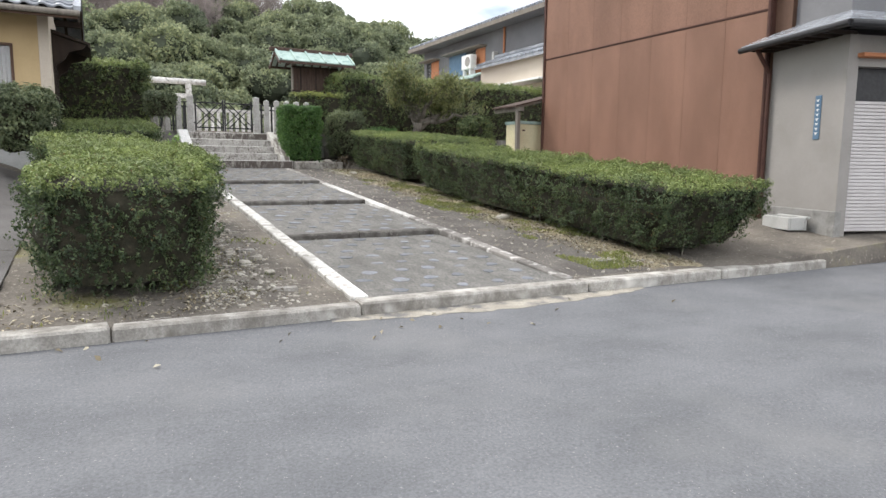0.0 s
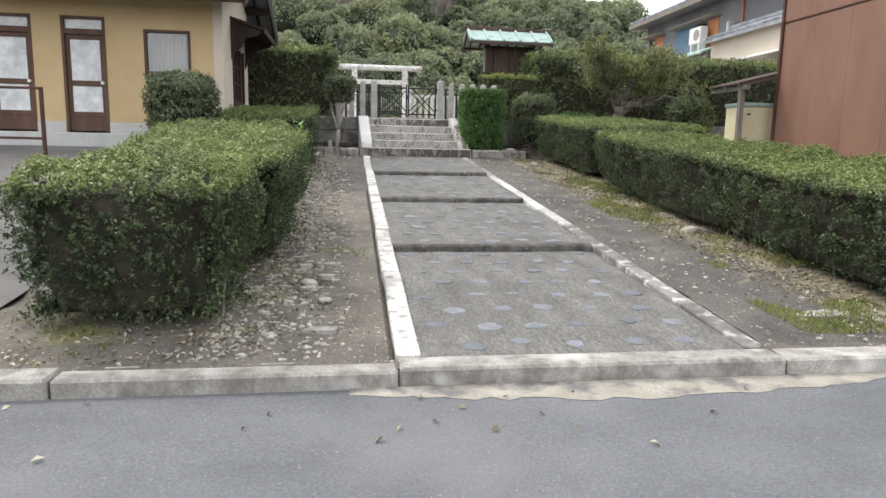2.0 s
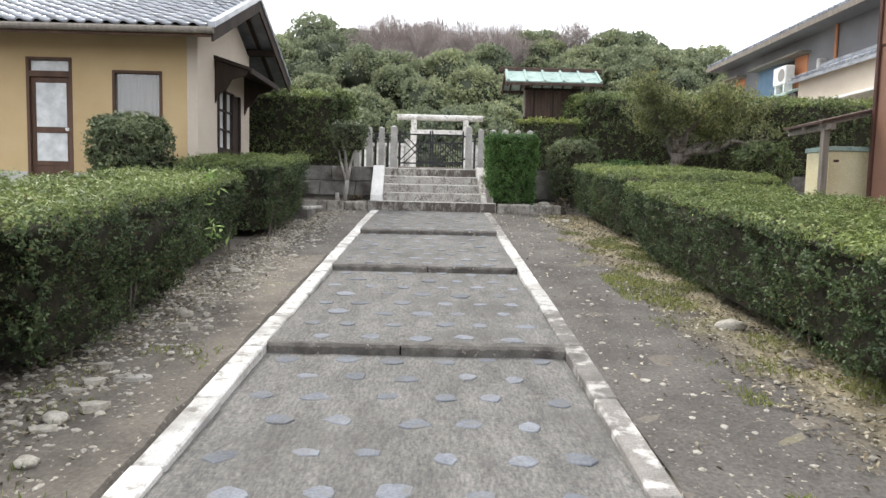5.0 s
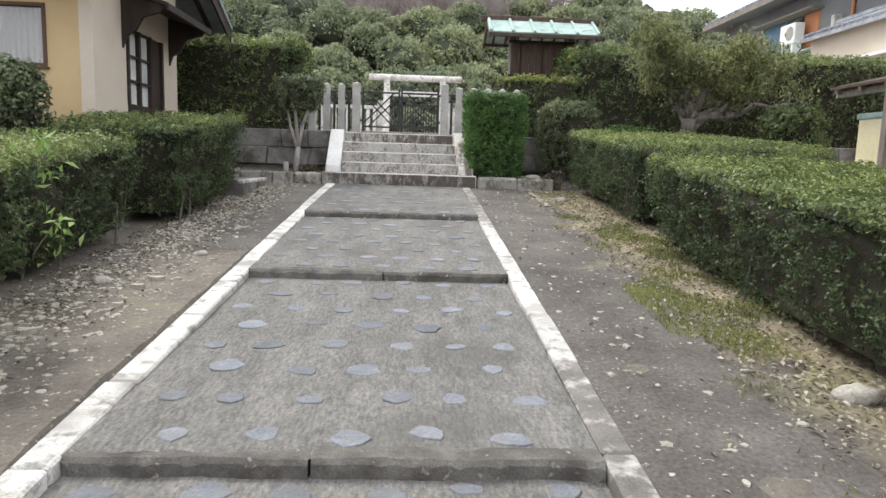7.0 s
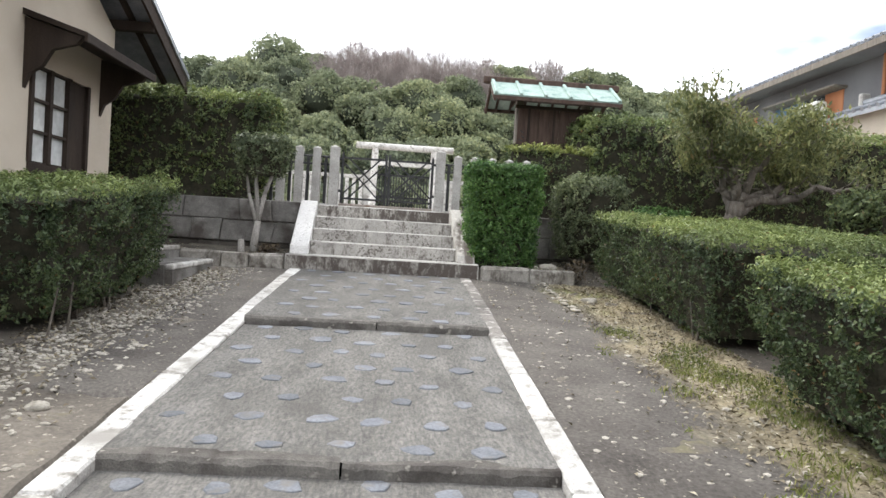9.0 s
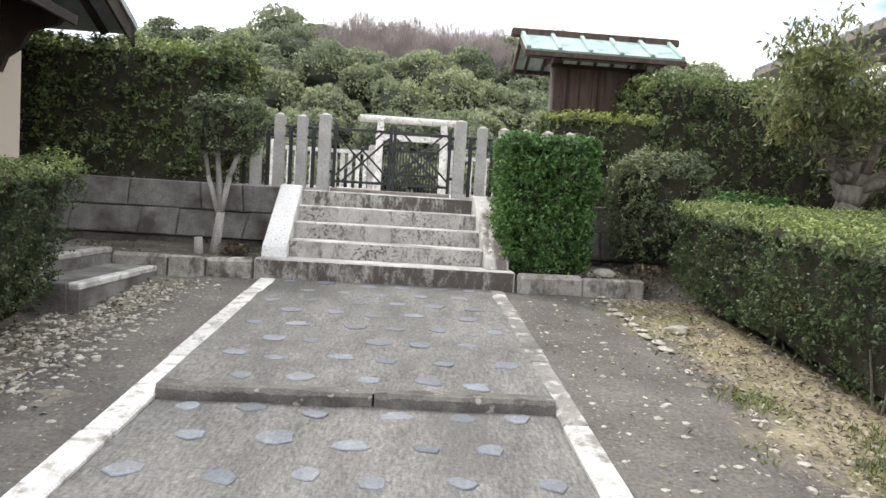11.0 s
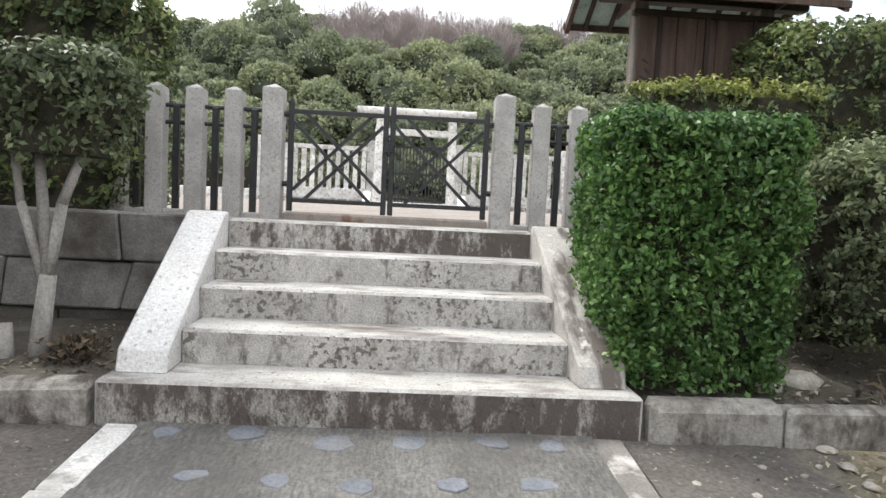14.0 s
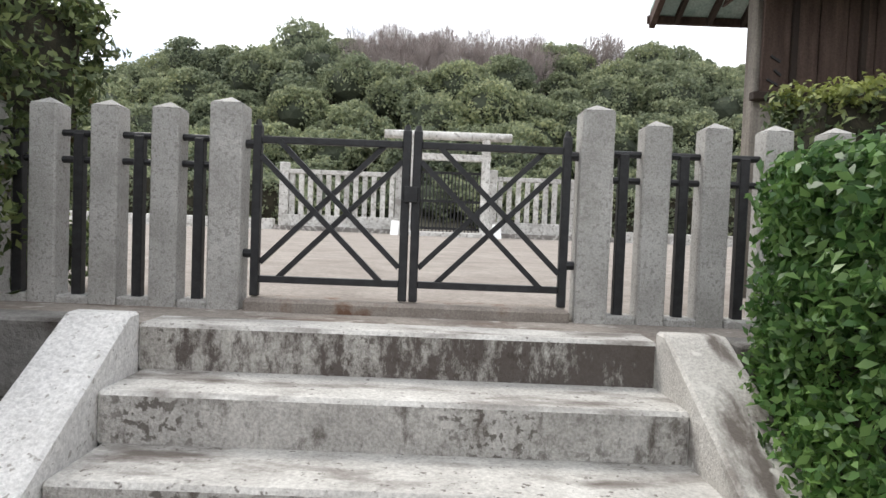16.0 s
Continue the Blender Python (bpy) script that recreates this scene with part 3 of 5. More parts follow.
hedge("hedge", -0.5, 1.18, 7.4, 10.3, 1.1, "long clipped green hedge beside the path", HEDGE_LEAF, 4700, 0.032, group=LOWHEDGE, top_tone=TOPLIT_LEAF, seed=13, lump=0.135, taper=0.2)
hedge("hedge", -0.85, 0.8, 10.7, 12.95, 1.05, "clipped green hedge with loose side shoots", HEDGE_LEAF, 3700, 0.035, group=LOWHEDGE, top_tone=TOPLIT_LEAF, seed=15, lump=0.135, taper=0.22)
hedge("hedge", -0.6, 1.06, 13.35, 15.95, 1.19, "clipped green hedge ending before the stone bed", HEDGE_LEAF, 3700, 0.035, group=LOWHEDGE, top_tone=TOPLIT_LEAF, seed=17, lump=0.135, taper=0.22)
hedge("hedge", 6.02, 7.95, 5.6, 13.15, 1.02, "long clipped green hedge over dry leaf litter", HEDGE_LEAF, 4300, 0.033, group=LOWHEDGE, top_tone=TOPLIT_LEAF, seed=19, lump=0.135, taper=0.14)
hedge("hedge", 6.2, 8.9, 13.95, 17.6, 1.1, "broad flat-topped clipped green hedge", HEDGE_LEAF, 3300, 0.036, group=LOWHEDGE, top_tone=TOPLIT_LEAF, seed=21, lump=0.06, taper=0.12)
hedge("tall_hedge", -6.0, 1.4, 19.25, 20.5, 1.84, "tall dark clipped hedge above the stone wall", TALL_LEAF, 1300, 0.065, top_tone=TOPLIT_LEAF, r=0.3, base=2.3, lump=0.09, seed=23, taper=0.03)
hedge("tall_hedge", 6.62, 17.0, 20.2, 21.6, 2.14, "tall dark clipped hedge behind the garden tree", TALL_LEAF, 1100, 0.065, top_tone=TOPLIT_LEAF, r=0.56, base=2.3, lump=0.12, seed=25, taper=0.02)
hedge("tall_hedge", 5.3, 6.95, 19.78, 20.35, 1.36, "medium clipped hedge with yellow-green top", TALL_LEAF, 1700, 0.055, top_tone=YELLOW_LEAF, r=0.15, base=2.3, lump=0.07, seed=27, taper=0.03)
hedge("box_shrub", 4.47, 5.56, 17.74, 18.75, 1.56, "upright square-clipped shrub of bright green leaves", BOX_LEAF, 7000, 0.046, r=0.16, base=1.5, lump=0.05, gaps=0.25, category="shrub", seed=29, taper=0.06)
hedge("round_shrub", 5.8, 7.1, 17.95, 18.95, 1.42, "grey-green rounded shrub on the earth bank", BUSH_LEAF, 1900, 0.05, r=0.48, base=1.6, lump=0.12, category="shrub", seed=31, taper=0.25)
hedge("round_shrub", 7.15, 8.15, 18.3, 19.0, 0.85, "low green shrub at the foot of the garden tree", BOX_LEAF, 1400, 0.055, r=0.3, base=1.75, lump=0.1, category="shrub", seed=33)
hedge("round_shrub", 9.5, 10.5, 16.6, 17.6, 1.6, "loose green shrub beside the lean-to shed", TALL_LEAF, 1300, 0.07, r=0.42, base=1.3, lump=0.16, category="shrub", seed=35)
hedge("round_shrub", -1.78, -0.52, 12.95, 14.05, 1.3, "ball-clipped green shrub in front of the ochre wall", BUSH_LEAF, 2200, 0.06, r=0.53, base=1.5, lump=0.07, category="shrub", seed=37, taper=0.18)


def wpart(name, bm, material, parent, label="", smooth=False):
    """A part built in world coordinates."""
    ob = part(name, bm, material, parent, label, smooth)
    return under(ob, parent) if parent.parent is None and parent.type == "EMPTY" else ob


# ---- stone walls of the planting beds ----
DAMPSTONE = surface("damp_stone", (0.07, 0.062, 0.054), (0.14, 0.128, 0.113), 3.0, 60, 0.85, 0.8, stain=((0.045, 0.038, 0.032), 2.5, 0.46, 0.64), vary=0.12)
BEDSTONE = surface("bed_stone", (0.24, 0.222, 0.195), (0.43, 0.41, 0.37), 5.0, 60, 0.93, 0.9, stain=((0.09, 0.077, 0.065), 4.0, 0.46, 0.64, (2.0, 1.0, 1.2)), vary=0.16)
def course(parent, x0, x1, y0, y1, z0, z1, material, lo, hi, gap=0.008, bev=0.012, rag=0.004):
    x = x0
    while x < x1 - 0.05:
        w = random.uniform(lo, hi)
        if x + w > x1 - lo * 0.5:
            w = x1 - x
        d = random.uniform(-0.012, 0.012)
        bm = box(x + gap / 2, x + w - gap / 2, y0 + d, y1, z0 + gap / 2, z1 - gap / 2, bev)
        for v in bm.verts:
            v.co += Vector((random.uniform(-1, 1) * 0.006, random.uniform(-1, 1) * 0.009, random.uniform(-1, 1) * rag))
        wpart("stone", bm, material, parent)
        x += w


for x0, x1 in ((0.5, 1.915), (4.69, 6.05)):
    bed = thing("bed_edge", ((x0 + x1) / 2, 17.62, 1.35), "low edge of pale weathered stones before the planting bed", "stone edging", "bed edges", "structure")
    course(bed, x0, x1, 17.58, 17.74, 1.15, 1.555, BEDSTONE, 0.36, 0.75, 0.01, 0.025, 0.016)
for x0, x1 in ((-6.0, 1.92), (4.62, 13.0)):
    wall = thing("retaining_wall", ((x0 + x1) / 2, 19.05, 1.5), "grey cut-stone retaining wall below the hedge", "stone wall", "retaining walls", "structure")
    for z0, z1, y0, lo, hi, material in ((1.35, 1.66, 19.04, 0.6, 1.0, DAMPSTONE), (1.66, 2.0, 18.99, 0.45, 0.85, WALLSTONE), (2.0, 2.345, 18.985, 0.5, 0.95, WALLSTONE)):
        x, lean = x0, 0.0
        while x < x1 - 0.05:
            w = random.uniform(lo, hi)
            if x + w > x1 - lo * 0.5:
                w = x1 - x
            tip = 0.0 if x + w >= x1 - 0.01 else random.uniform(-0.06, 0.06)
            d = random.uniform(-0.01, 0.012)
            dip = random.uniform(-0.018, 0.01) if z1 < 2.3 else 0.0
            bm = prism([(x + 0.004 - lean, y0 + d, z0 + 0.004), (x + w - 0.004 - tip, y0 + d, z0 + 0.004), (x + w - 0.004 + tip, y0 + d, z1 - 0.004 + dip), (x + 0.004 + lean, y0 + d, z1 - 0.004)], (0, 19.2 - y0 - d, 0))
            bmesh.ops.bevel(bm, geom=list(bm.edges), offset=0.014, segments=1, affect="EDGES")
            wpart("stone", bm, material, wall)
            x, lean = x + w, tip

# ---- granite fence and iron gate ----
def granite_post(x, y, w, top, label):
    post = thing("fence_post", (x, y, 2.32), label, "fence post", "granite fence posts")
    bm = bmesh.new()
    h = w / 2
    add_box(bm, -h, h, -h, h, -0.04, top - 2.32 - 0.035, 0.008)
    cap = bmesh.ops.create_cone(bm, cap_ends=True, segments=4, radius1=h * 1.36, radius2=0.004, depth=0.035, matrix=Matrix.Translation((0, 0, top - 2.32 - 0.0175)) @ Matrix.Rotation(radians(45), 4, "Z"))
    part("shaft", bm, GRANITE, post)
    return post


FENCE_Y = 19.62
left_posts = [2.335 - 0.297 * k for k in range(0, 9)]
right_posts = [4.13 + 0.297 * k for k in range(0, 6)]
for k, x in enumerate(left_posts):
    granite_post(x + random.uniform(-0.006, 0.006), FENCE_Y, 0.158 if k == 0 else 0.134, 3.365 if k == 0 else 3.33, "tall granite gate post with a peaked top" if k == 0 else "grey granite fence post with a peaked top")
for k, x in enumerate(right_posts):
    granite_post(x + random.uniform(-0.006, 0.006), FENCE_Y, 0.158 if k == 0 else 0.134, 3.395 if k == 0 else 3.33, "tall granite gate post with a peaked top" if k == 0 else "grey granite fence post with a peaked top")
for posts in (left_posts, right_posts):
    for a, b in zip(posts, posts[1:]):
        a, b = min(a, b), max(a, b)
        rail = thing("iron_rail", ((a + b) / 2, FENCE_Y, 2.34), "black iron picket and two rails between granite posts", "fence rail", "iron rails of the fence")
        for z in (3.16, 3.03):
            wpart("cross_rail", rod((a + 0.055, FENCE_Y, z), (b - 0.055, FENCE_Y, z), 0.017), IRON, rail)
        m = (a + b) / 2
        wpart("picket", box(m - 0.024, m + 0.024, FENCE_Y - 0.024, FENCE_Y + 0.024, 2.33, 3.16, 0.004), IRON, rail)
        wpart("foot_curb", box(a + 0.07, b - 0.07, FENCE_Y - 0.07, FENCE_Y + 0.07, 2.30, 2.365, 0.01), GRANITE, rail, "low granite curb")

sill = tagged(mesh_object("gate_sill", box(2.44, 4.03, 19.52, 19.74, 2.28, 2.385, 0.015), surface("rusty_stone", (0.22, 0.19, 0.165), (0.32, 0.285, 0.25), 5, 110, 0.9, 0.4, stain=((0.15, 0.085, 0.055), 5, 0.56, 0.7))), "rust-stained stone sill below the iron gate", "sill", kind="structure")


def gate_leaf(x0, x1, label):
    g = thing("gate_leaf", ((x0 + x1) / 2, FENCE_Y, 2.385), label, "gate", "leaves of the iron gate")
    w = 0.021
    y0, y1 = FENCE_Y - w, FENCE_Y + w
    for x in (x0 + w, x1 - w):
        wpart("stile", box(x - w, x + w, y0, y1, 2.39, 3.235, 0.004), IRON, g)
        wpart("finial", rod((x, FENCE_Y, 3.23), (x, FENCE_Y, 3.262), 0.02, 0.012), IRON, g)
    zb, zt = 2.475, 3.165
    for z in (zb, zt):
        wpart("cross_rail", box(x0 + 2 * w, x1 - 2 * w, y0 + 0.004, y1 - 0.004, z - 0.017, z + 0.017, 0.003), IRON, g)
    a, b = x0 + 2 * w, x1 - 2 * w
    k = 0.082
    for p, q in (((a, zt - k), (b - k, zb)), ((a + k, zt), (b, zb + k))):
        wpart("brace", bar((p[0], FENCE_Y - 0.012, p[1]), (q[0], FENCE_Y - 0.012, q[1]), 0.026), IRON, g)
    for p, q in (((a, zb + k), (b - k, zt)), ((a + k, zb), (b, zt - k))):
        wpart("brace", bar((p[0], FENCE_Y + 0.014, p[1]), (q[0], FENCE_Y + 0.014, q[1]), 0.026), IRON, g)
    for z in (2.6, 3.14):
        hx = x0 if x0 < 3 else x1
        wpart("hinge", rod((hx + (-0.05 if x0 < 3 else -0.01), FENCE_Y, z), (hx + (0.01 if x0 < 3 else 0.05), FENCE_Y, z), 0.022), IRON, g)
    return g


gate_leaf(2.45, 3.228, "black iron gate leaf with crossed double braces, shut")
gate_leaf(3.24, 4.02, "black iron gate leaf with crossed double braces, shut")
latch = tagged(mesh_object("gate_latch", box(3.2, 3.27, FENCE_Y - 0.045, FENCE_Y - 0.022, 2.88, 2.96, 0.004), IRON), "small black iron latch plate on the gate", "latch")

# ---- inner shrine court ----
torii = thing("torii", (3.45, 42.0, 2.3), "plain pale stone torii gate before the inner fence", "torii")
for s in (-1.5, 1.5):
    wpart("column", rod((3.45 + s * 1.03, 42, 2.2), (3.45 + s, 42, 6.1), 0.19, 0.165, 20), WHITESTONE, torii, smooth=False)
    wpart("column_base", box(3.45 + s * 1.03 - 0.32, 3.45 + s * 1.03 + 0.32, 41.68, 42.32, 2.25, 2.5, 0.04), WHITESTONE, torii)
wpart("top_beam", rod((0.97, 42, 6.22), (5.93, 42, 6.22), 0.17, 0.17, 20), WHITESTONE, torii)
wpart("tie_beam", box(1.75, 5.15, 41.9, 42.1, 5.25, 5.52, 0.03), WHITESTONE, torii)


def inner_fence(x0, x1):
    f = thing("inner_fence", ((x0 + x1) / 2, 43, 2.3), "pale stone balustrade fence round the inner court", "stone fence", "inner fence panels")
    wpart("base_stone", box(x0, x1, 42.8, 43.2, 2.2, 2.95, 0.03), WHITESTONE, f)
    wpart("foot_slab", box(x0 - 0.1, x1 + 0.1, 42.5, 43.3, 2.2, 2.5, 0.02), GREYSTRIP, f)
    for x in (x0 + 0.18, x1 - 0.18):
        wpart("end_post", box(x - 0.18, x + 0.18, 42.82, 43.18, 2.2, 5.05, 0.04), WHITESTONE, f)
    wpart("cap_rail", box(x0 + 0.3, x1 - 0.3, 42.88, 43.12, 4.6, 4.78, 0.02), WHITESTONE, f)
    n = int((x1 - x0 - 0.6) / 0.36)
    for k in range(n):
        x = x0 + 0.5 + (x1 - x0 - 1.0) * k / (n - 1)
        wpart("baluster", box(x - 0.095, x + 0.095, 42.92, 43.08, 2.95, 4.62), WHITESTONE, f)
    return f


inner_fence(-3.3, 1.75)
inner_fence(5.15, 10.2)
igate = thing("inner_gate", (3.45, 42.7, 2.5), "dark iron barred double gate behind the torii", "gate")
for k in range(20):
    x = 2.07 + 2.76 * k / 19
    wpart("gate_bar", box(x - 0.024, x + 0.024, 42.75, 42.8, 2.45, 4.9), IRON, igate)
for z in (2.6, 3.7, 4.85):
    wpart("cross_rail", box(2.0, 4.9, 42.83, 42.88, z - 0.05, z + 0.05), IRON, igate)
istep = tagged(mesh_object("inner_step", box(1.6, 5.3, 41.2, 42.6, 2.2, 2.47, 0.03), WHITESTONE), "low pale stone step below the torii", "step", kind="structure")
for x in (1.42, 5.25):
    tagged(mesh_object("side_slab", prism([(x, 40.5, 2.31), (x, 41.3, 2.31), (x, 41.3, 2.85), (x, 41.1, 2.85)], (0.3, 0, 0)), WHITEPAINT), "white sloping stone slab beside the inner step", "stone slab", "side slabs")
for x0, x1 in ((-38, -3.5), (10.4, 44)):
    tagged(mesh_object("court_curb", box(x0, x1, 42.8, 43.15, 2.2, 2.75, 0.03), WHITESTONE), "low white stone curb at the court's far edge", "curb", "court curbs", "structure")
hedge("court_hedge", -30.0, -3.6, 44.5, 46.0, 2.2, "low olive-green clipped hedge behind the court", HAZED_WOOD_LEAF, 120, 0.2, r=0.4, base=2.3, lump=0.2, seed=41, taper=0.02)
hedge("court_hedge", 10.5, 36.0, 44.5, 46.0, 2.2, "low olive-green clipped hedge behind the court", HAZED_WOOD_LEAF, 120, 0.2, r=0.4, base=2.3, lump=0.2, seed=43, taper=0.02)

# ---- roofed notice board ----
nb = thing("notice_board", (6.4, 21.4, 2.3), "roofed wooden notice board with green copper roof", "notice board")
for x in (5.72, 7.06):
    wpart("post", box(x - 0.075, x + 0.075, 21.25, 21.4, 2.25, 4.72, 0.01), GREYWOOD, nb)
for k in range(7):
    x = 5.68 + 0.206 * k
    wpart("plank", box(x + 0.003, x + 0.203, 21.2 + 0.004 * (k % 2), 21.235, 3.83, 4.56, 0.004), OLDWOOD, nb)
for x in (5.9, 6.4, 6.9):
    wpart("batten", box(x - 0.022, x + 0.022, 21.165, 21.2, 3.85, 4.54, 0.004), DARKWOOD, nb)
for z in (3.81, 4.57):
    wpart("board_rail", box(5.62, 7.16, 21.17, 21.25, z - 0.03, z + 0.03, 0.006), DARKWOOD, nb)
for z, d, w in ((4.1, 0.0, 0.07), (4.0, 0.03, 0.05), (3.93, -0.02, 0.08), (3.84, 0.01, 0.06)):
    wpart("letter_stroke", bar((5.74 + d, 21.194, z), (5.74 + d + w, 21.194, z - 0.04), 0.016), IRON, nb, "faded dark brush stroke")
RY, RZ, EYF, EYB, EZ = 21.42, 5.06, 20.72, 22.12, 4.66
for y, tag in ((EYF, -1), (EYB, 1)):
    d = Vector((0, y - RY, EZ - RZ))
    nrm = Vector((0, -d.z, d.y)) * (1 if tag > 0 else -1)
    nrm.normalize()
    if nrm.z < 0:
        nrm = -nrm
    slope_panel = wpart("roof_slope", prism([(5.12, RY, RZ), (7.58, RY, RZ), (7.58, y, EZ), (5.12, y, EZ)], nrm * 0.03), COPPER, nb)
    for k in range(6):
        x = 5.16 + 2.38 * k / 5
        bm = bmesh.new()
        add_box(bm, -0.032, 0.032, 0, d.length + 0.01, 0.028, 0.075, 0.01)
        m = Matrix.Translation((x, RY, RZ)) @ Matrix(((1, 0, 0, 0), (0, d.y / d.length, nrm.y, 0), (0, d.z / d.length, nrm.z, 0), (0, 0, 0, 1)))
        bmesh.ops.transform(bm, matrix=m, verts=bm.verts)
        part("roof_batten", bm, COPPER, slope_panel)
    wpart("eave_board", box(5.1, 7.6, y - 0.012, y + 0.02, EZ - 0.07, EZ - 0.002), OLDWOOD, nb)
    for x in (5.14, 7.56):
        wpart("barge_board", prism([(x - 0.025, RY, RZ - 0.11), (x - 0.025, RY, RZ - 0.003), (x - 0.025, y, EZ - 0.003), (x - 0.025, y, EZ - 0.11)], (0.05, 0, 0)), OLDWOOD, nb)
    for k in range(8):
        x = 5.35 + 2.0 * k / 7
        wpart("rafter", prism([(x - 0.02, RY, RZ - 0.075), (x - 0.02, RY, RZ - 0.01), (x - 0.02, y, EZ - 0.01), (x - 0.02, y, EZ - 0.075)], (0.04, 0, 0)), DARKWOOD, nb)
wpart("ridge_beam", box(4.98, 7.72, RY - 0.07, RY + 0.07, RZ - 0.03, RZ + 0.1, 0.02), OLDWOOD, nb)
wpart("purlin", box(5.3, 7.5, 21.24, 21.4, 4.7, 4.82, 0.01), DARKWOOD, nb)
for x in (5.66, 7.12):
    wpart("gable_panel", prism([(x - 0.012, 20.95, 4.68), (x - 0.012, 21.9, 4.68), (x - 0.012, RY, 4.98)], (0.024, 0, 0)), OLDWOOD, nb)

# ---- topiary tree ----
top = thing("topiary_tree", (1.36, 18.15, 1.52), "small clipped tree with three pale bare stems", "tree")
stems = [((1.36, 18.15, 1.45), (1.42, 18.16, 2.0), 0.058, 0.045), ((1.42, 18.16, 2.0), (1.34, 18.2, 2.75), 0.036, 0.026), ((1.42, 18.16, 1.98), (1.5, 18.15, 2.4), 0.034, 0.03), ((1.5, 18.15, 2.4), (1.62, 18.2, 2.78), 0.03, 0.022), ((1.4, 18.16, 1.95), (1.27, 18.16, 2.4), 0.028, 0.024), ((1.27, 18.16, 2.4), (1.2, 18.2, 2.76), 0.024, 0.018), ((1.22, 18.12, 1.45), (1.2, 18.12, 1.72), 0.055, 0.045)]
bm = bmesh.new()
for a, b, r0, r1 in stems:
    rod(a, b, r0, r1, 9, bm)
wpart("trunk", bm, PALE_BARK, top, "pale grey forked stems", smooth=True)
cap = hedge("crown", 1.05, 1.88, 17.85, 18.6, 0.58, "", BUSH_LEAF, 2600, 0.055, r=0.2, base=2.67, lump=0.06, seed=45, taper=0.2, bottom=-0.1)
for key in ("label", "category", "group"):
    if key in cap:
        del cap[key]
for ch in list(cap.children):
    ch.parent = top
    ch.matrix_parent_inverse = Matrix.Translation(cap.location - top.location)
bpy.data.objects.remove(cap)

# ---- garden tree with drooping leaves ----
def limb(bm, a, b, r0, r1, bend, segs=5):
    """A crooked tapering limb; returns points along it."""
    a, b = Vector(a), Vector(b)
    pts = [a]
    for k in range(1, segs + 1):
        f = k / segs
        pts.append(a.lerp(b, f) + Vector((random.uniform(-1, 1), random.uniform(-1, 1), random.uniform(-0.6, 1))) * bend * math.sin(math.pi * f))
    for k in range(segs):
        f = k / segs
        rod(pts[k], pts[k + 1], r0 + (r1 - r0) * f, r0 + (r1 - r0) * (f + 1 / segs), 8, bm)
    return pts


random.seed(12)
tree = thing("garden_tree", (8.6, 18.35, 1.7), "old gnarled garden tree with drooping olive leaves", "tree")
bm = bmesh.new()
limb(bm, (8.55, 18.3, 1.6), (8.75, 18.35, 2.75), 0.17, 0.13, 0.05)
tips = []
for az in range(9):
    a = az / 9 * 6.28 + random.uniform(-0.3, 0.3)
    ln = random.uniform(0.7, 1.45)
    end = (9.12 + math.cos(a) * ln * 1.25, 18.35 + math.sin(a) * ln * 0.75, 3.05 + random.uniform(0.0, 0.95))
    p = limb(bm, (8.75, 18.35, 2.6 + random.uniform(-0.1, 0.25)), end, 0.075, 0.022, 0.16, 6)
    tips += p[2:]
    for q in p[2:]:
        for _ in range(2):
            e = Vector(q) + Vector((random.uniform(-0.4, 0.4), random.uniform(-0.35, 0.35), random.uniform(-0.05, 0.4)))
            tips += limb(bm, q, e, 0.02, 0.007, 0.06, 3)[1:]
wpart("trunk", bm, BARK, tree, "grey crooked trunk and limbs", smooth=True)
tips = np.array([tuple(t) for t in tips])
tips = tips[(tips[:, 2] > 3.12) & ((np.abs(tips[:, 0] - 8.75) > 0.5) | (tips[:, 2] > 3.5))]
c = tips[RNG.integers(0, len(tips), 560)] + RNG.normal(size=(560, 3)) * (0.16, 0.16, 0.1)
p = np.repeat(c, 26, axis=0) + RNG.normal(size=(560 * 26, 3)) * (0.085, 0.085, 0.075)
n = RNG.normal(size=p.shape) * 0.6 + (0, 0, 0.6)
leaves = quads_object("leaves", leaf_verts(p, n, 0.1, 0.034, 0.3, droop=1.6), TREE_LEAF, tree)
tagged(under(leaves, tree), kind="stuff")

# ---- ochre house with tiled roof ----
house = thing("house", (-5, 16.6, 1.5), "single-storey ochre stucco house with grey tiled roof", "house")
WY = 15.05
for x0, x1, z0, z1 in ((-9.6, -4.92, 1.3, 4.45), (-4.92, -4.14, 3.89, 4.45), (-4.14, -3.63, 1.3, 4.45), (-3.63, -2.85, 3.89, 4.45), (-2.85, -2.17, 1.3, 4.45), (-2.17, -1.32, 3.70, 4.45), (-2.17, -1.32, 1.3, 2.88), (-1.32, -0.9, 1.3, 4.45)):
    wpart("wall", box(x0, x1, WY, WY + 0.16, z0, z1), STUCCO, house)
wpart("corner_pier", box(-0.9, -0.715, WY - 0.012, WY + 0.2, 1.3, 4.5, 0.006), STUCCO_PALE, house, "paler corner pier")
for y0, y1, z0, z1 in ((WY + 0.2, 16.05, 1.3, 4.6), (17.42, 18.1, 1.3, 4.6), (16.05, 17.42, 3.62, 4.6), (16.05, 17.42, 1.3, 1.8)):
    wpart("wall", box(-0.9, -0.72, y0, y1, z0, z1), STUCCO_PALE, house, "pale cream stucco wall")
wpart("wall", box(-9.6, -0.9, 17.95, 18.1, 1.3, 4.6), STUCCO_PALE, house)
wpart("wall", box(-9.6, -9.45, WY + 0.16, 17.95, 1.3, 4.6), STUCCO, house)
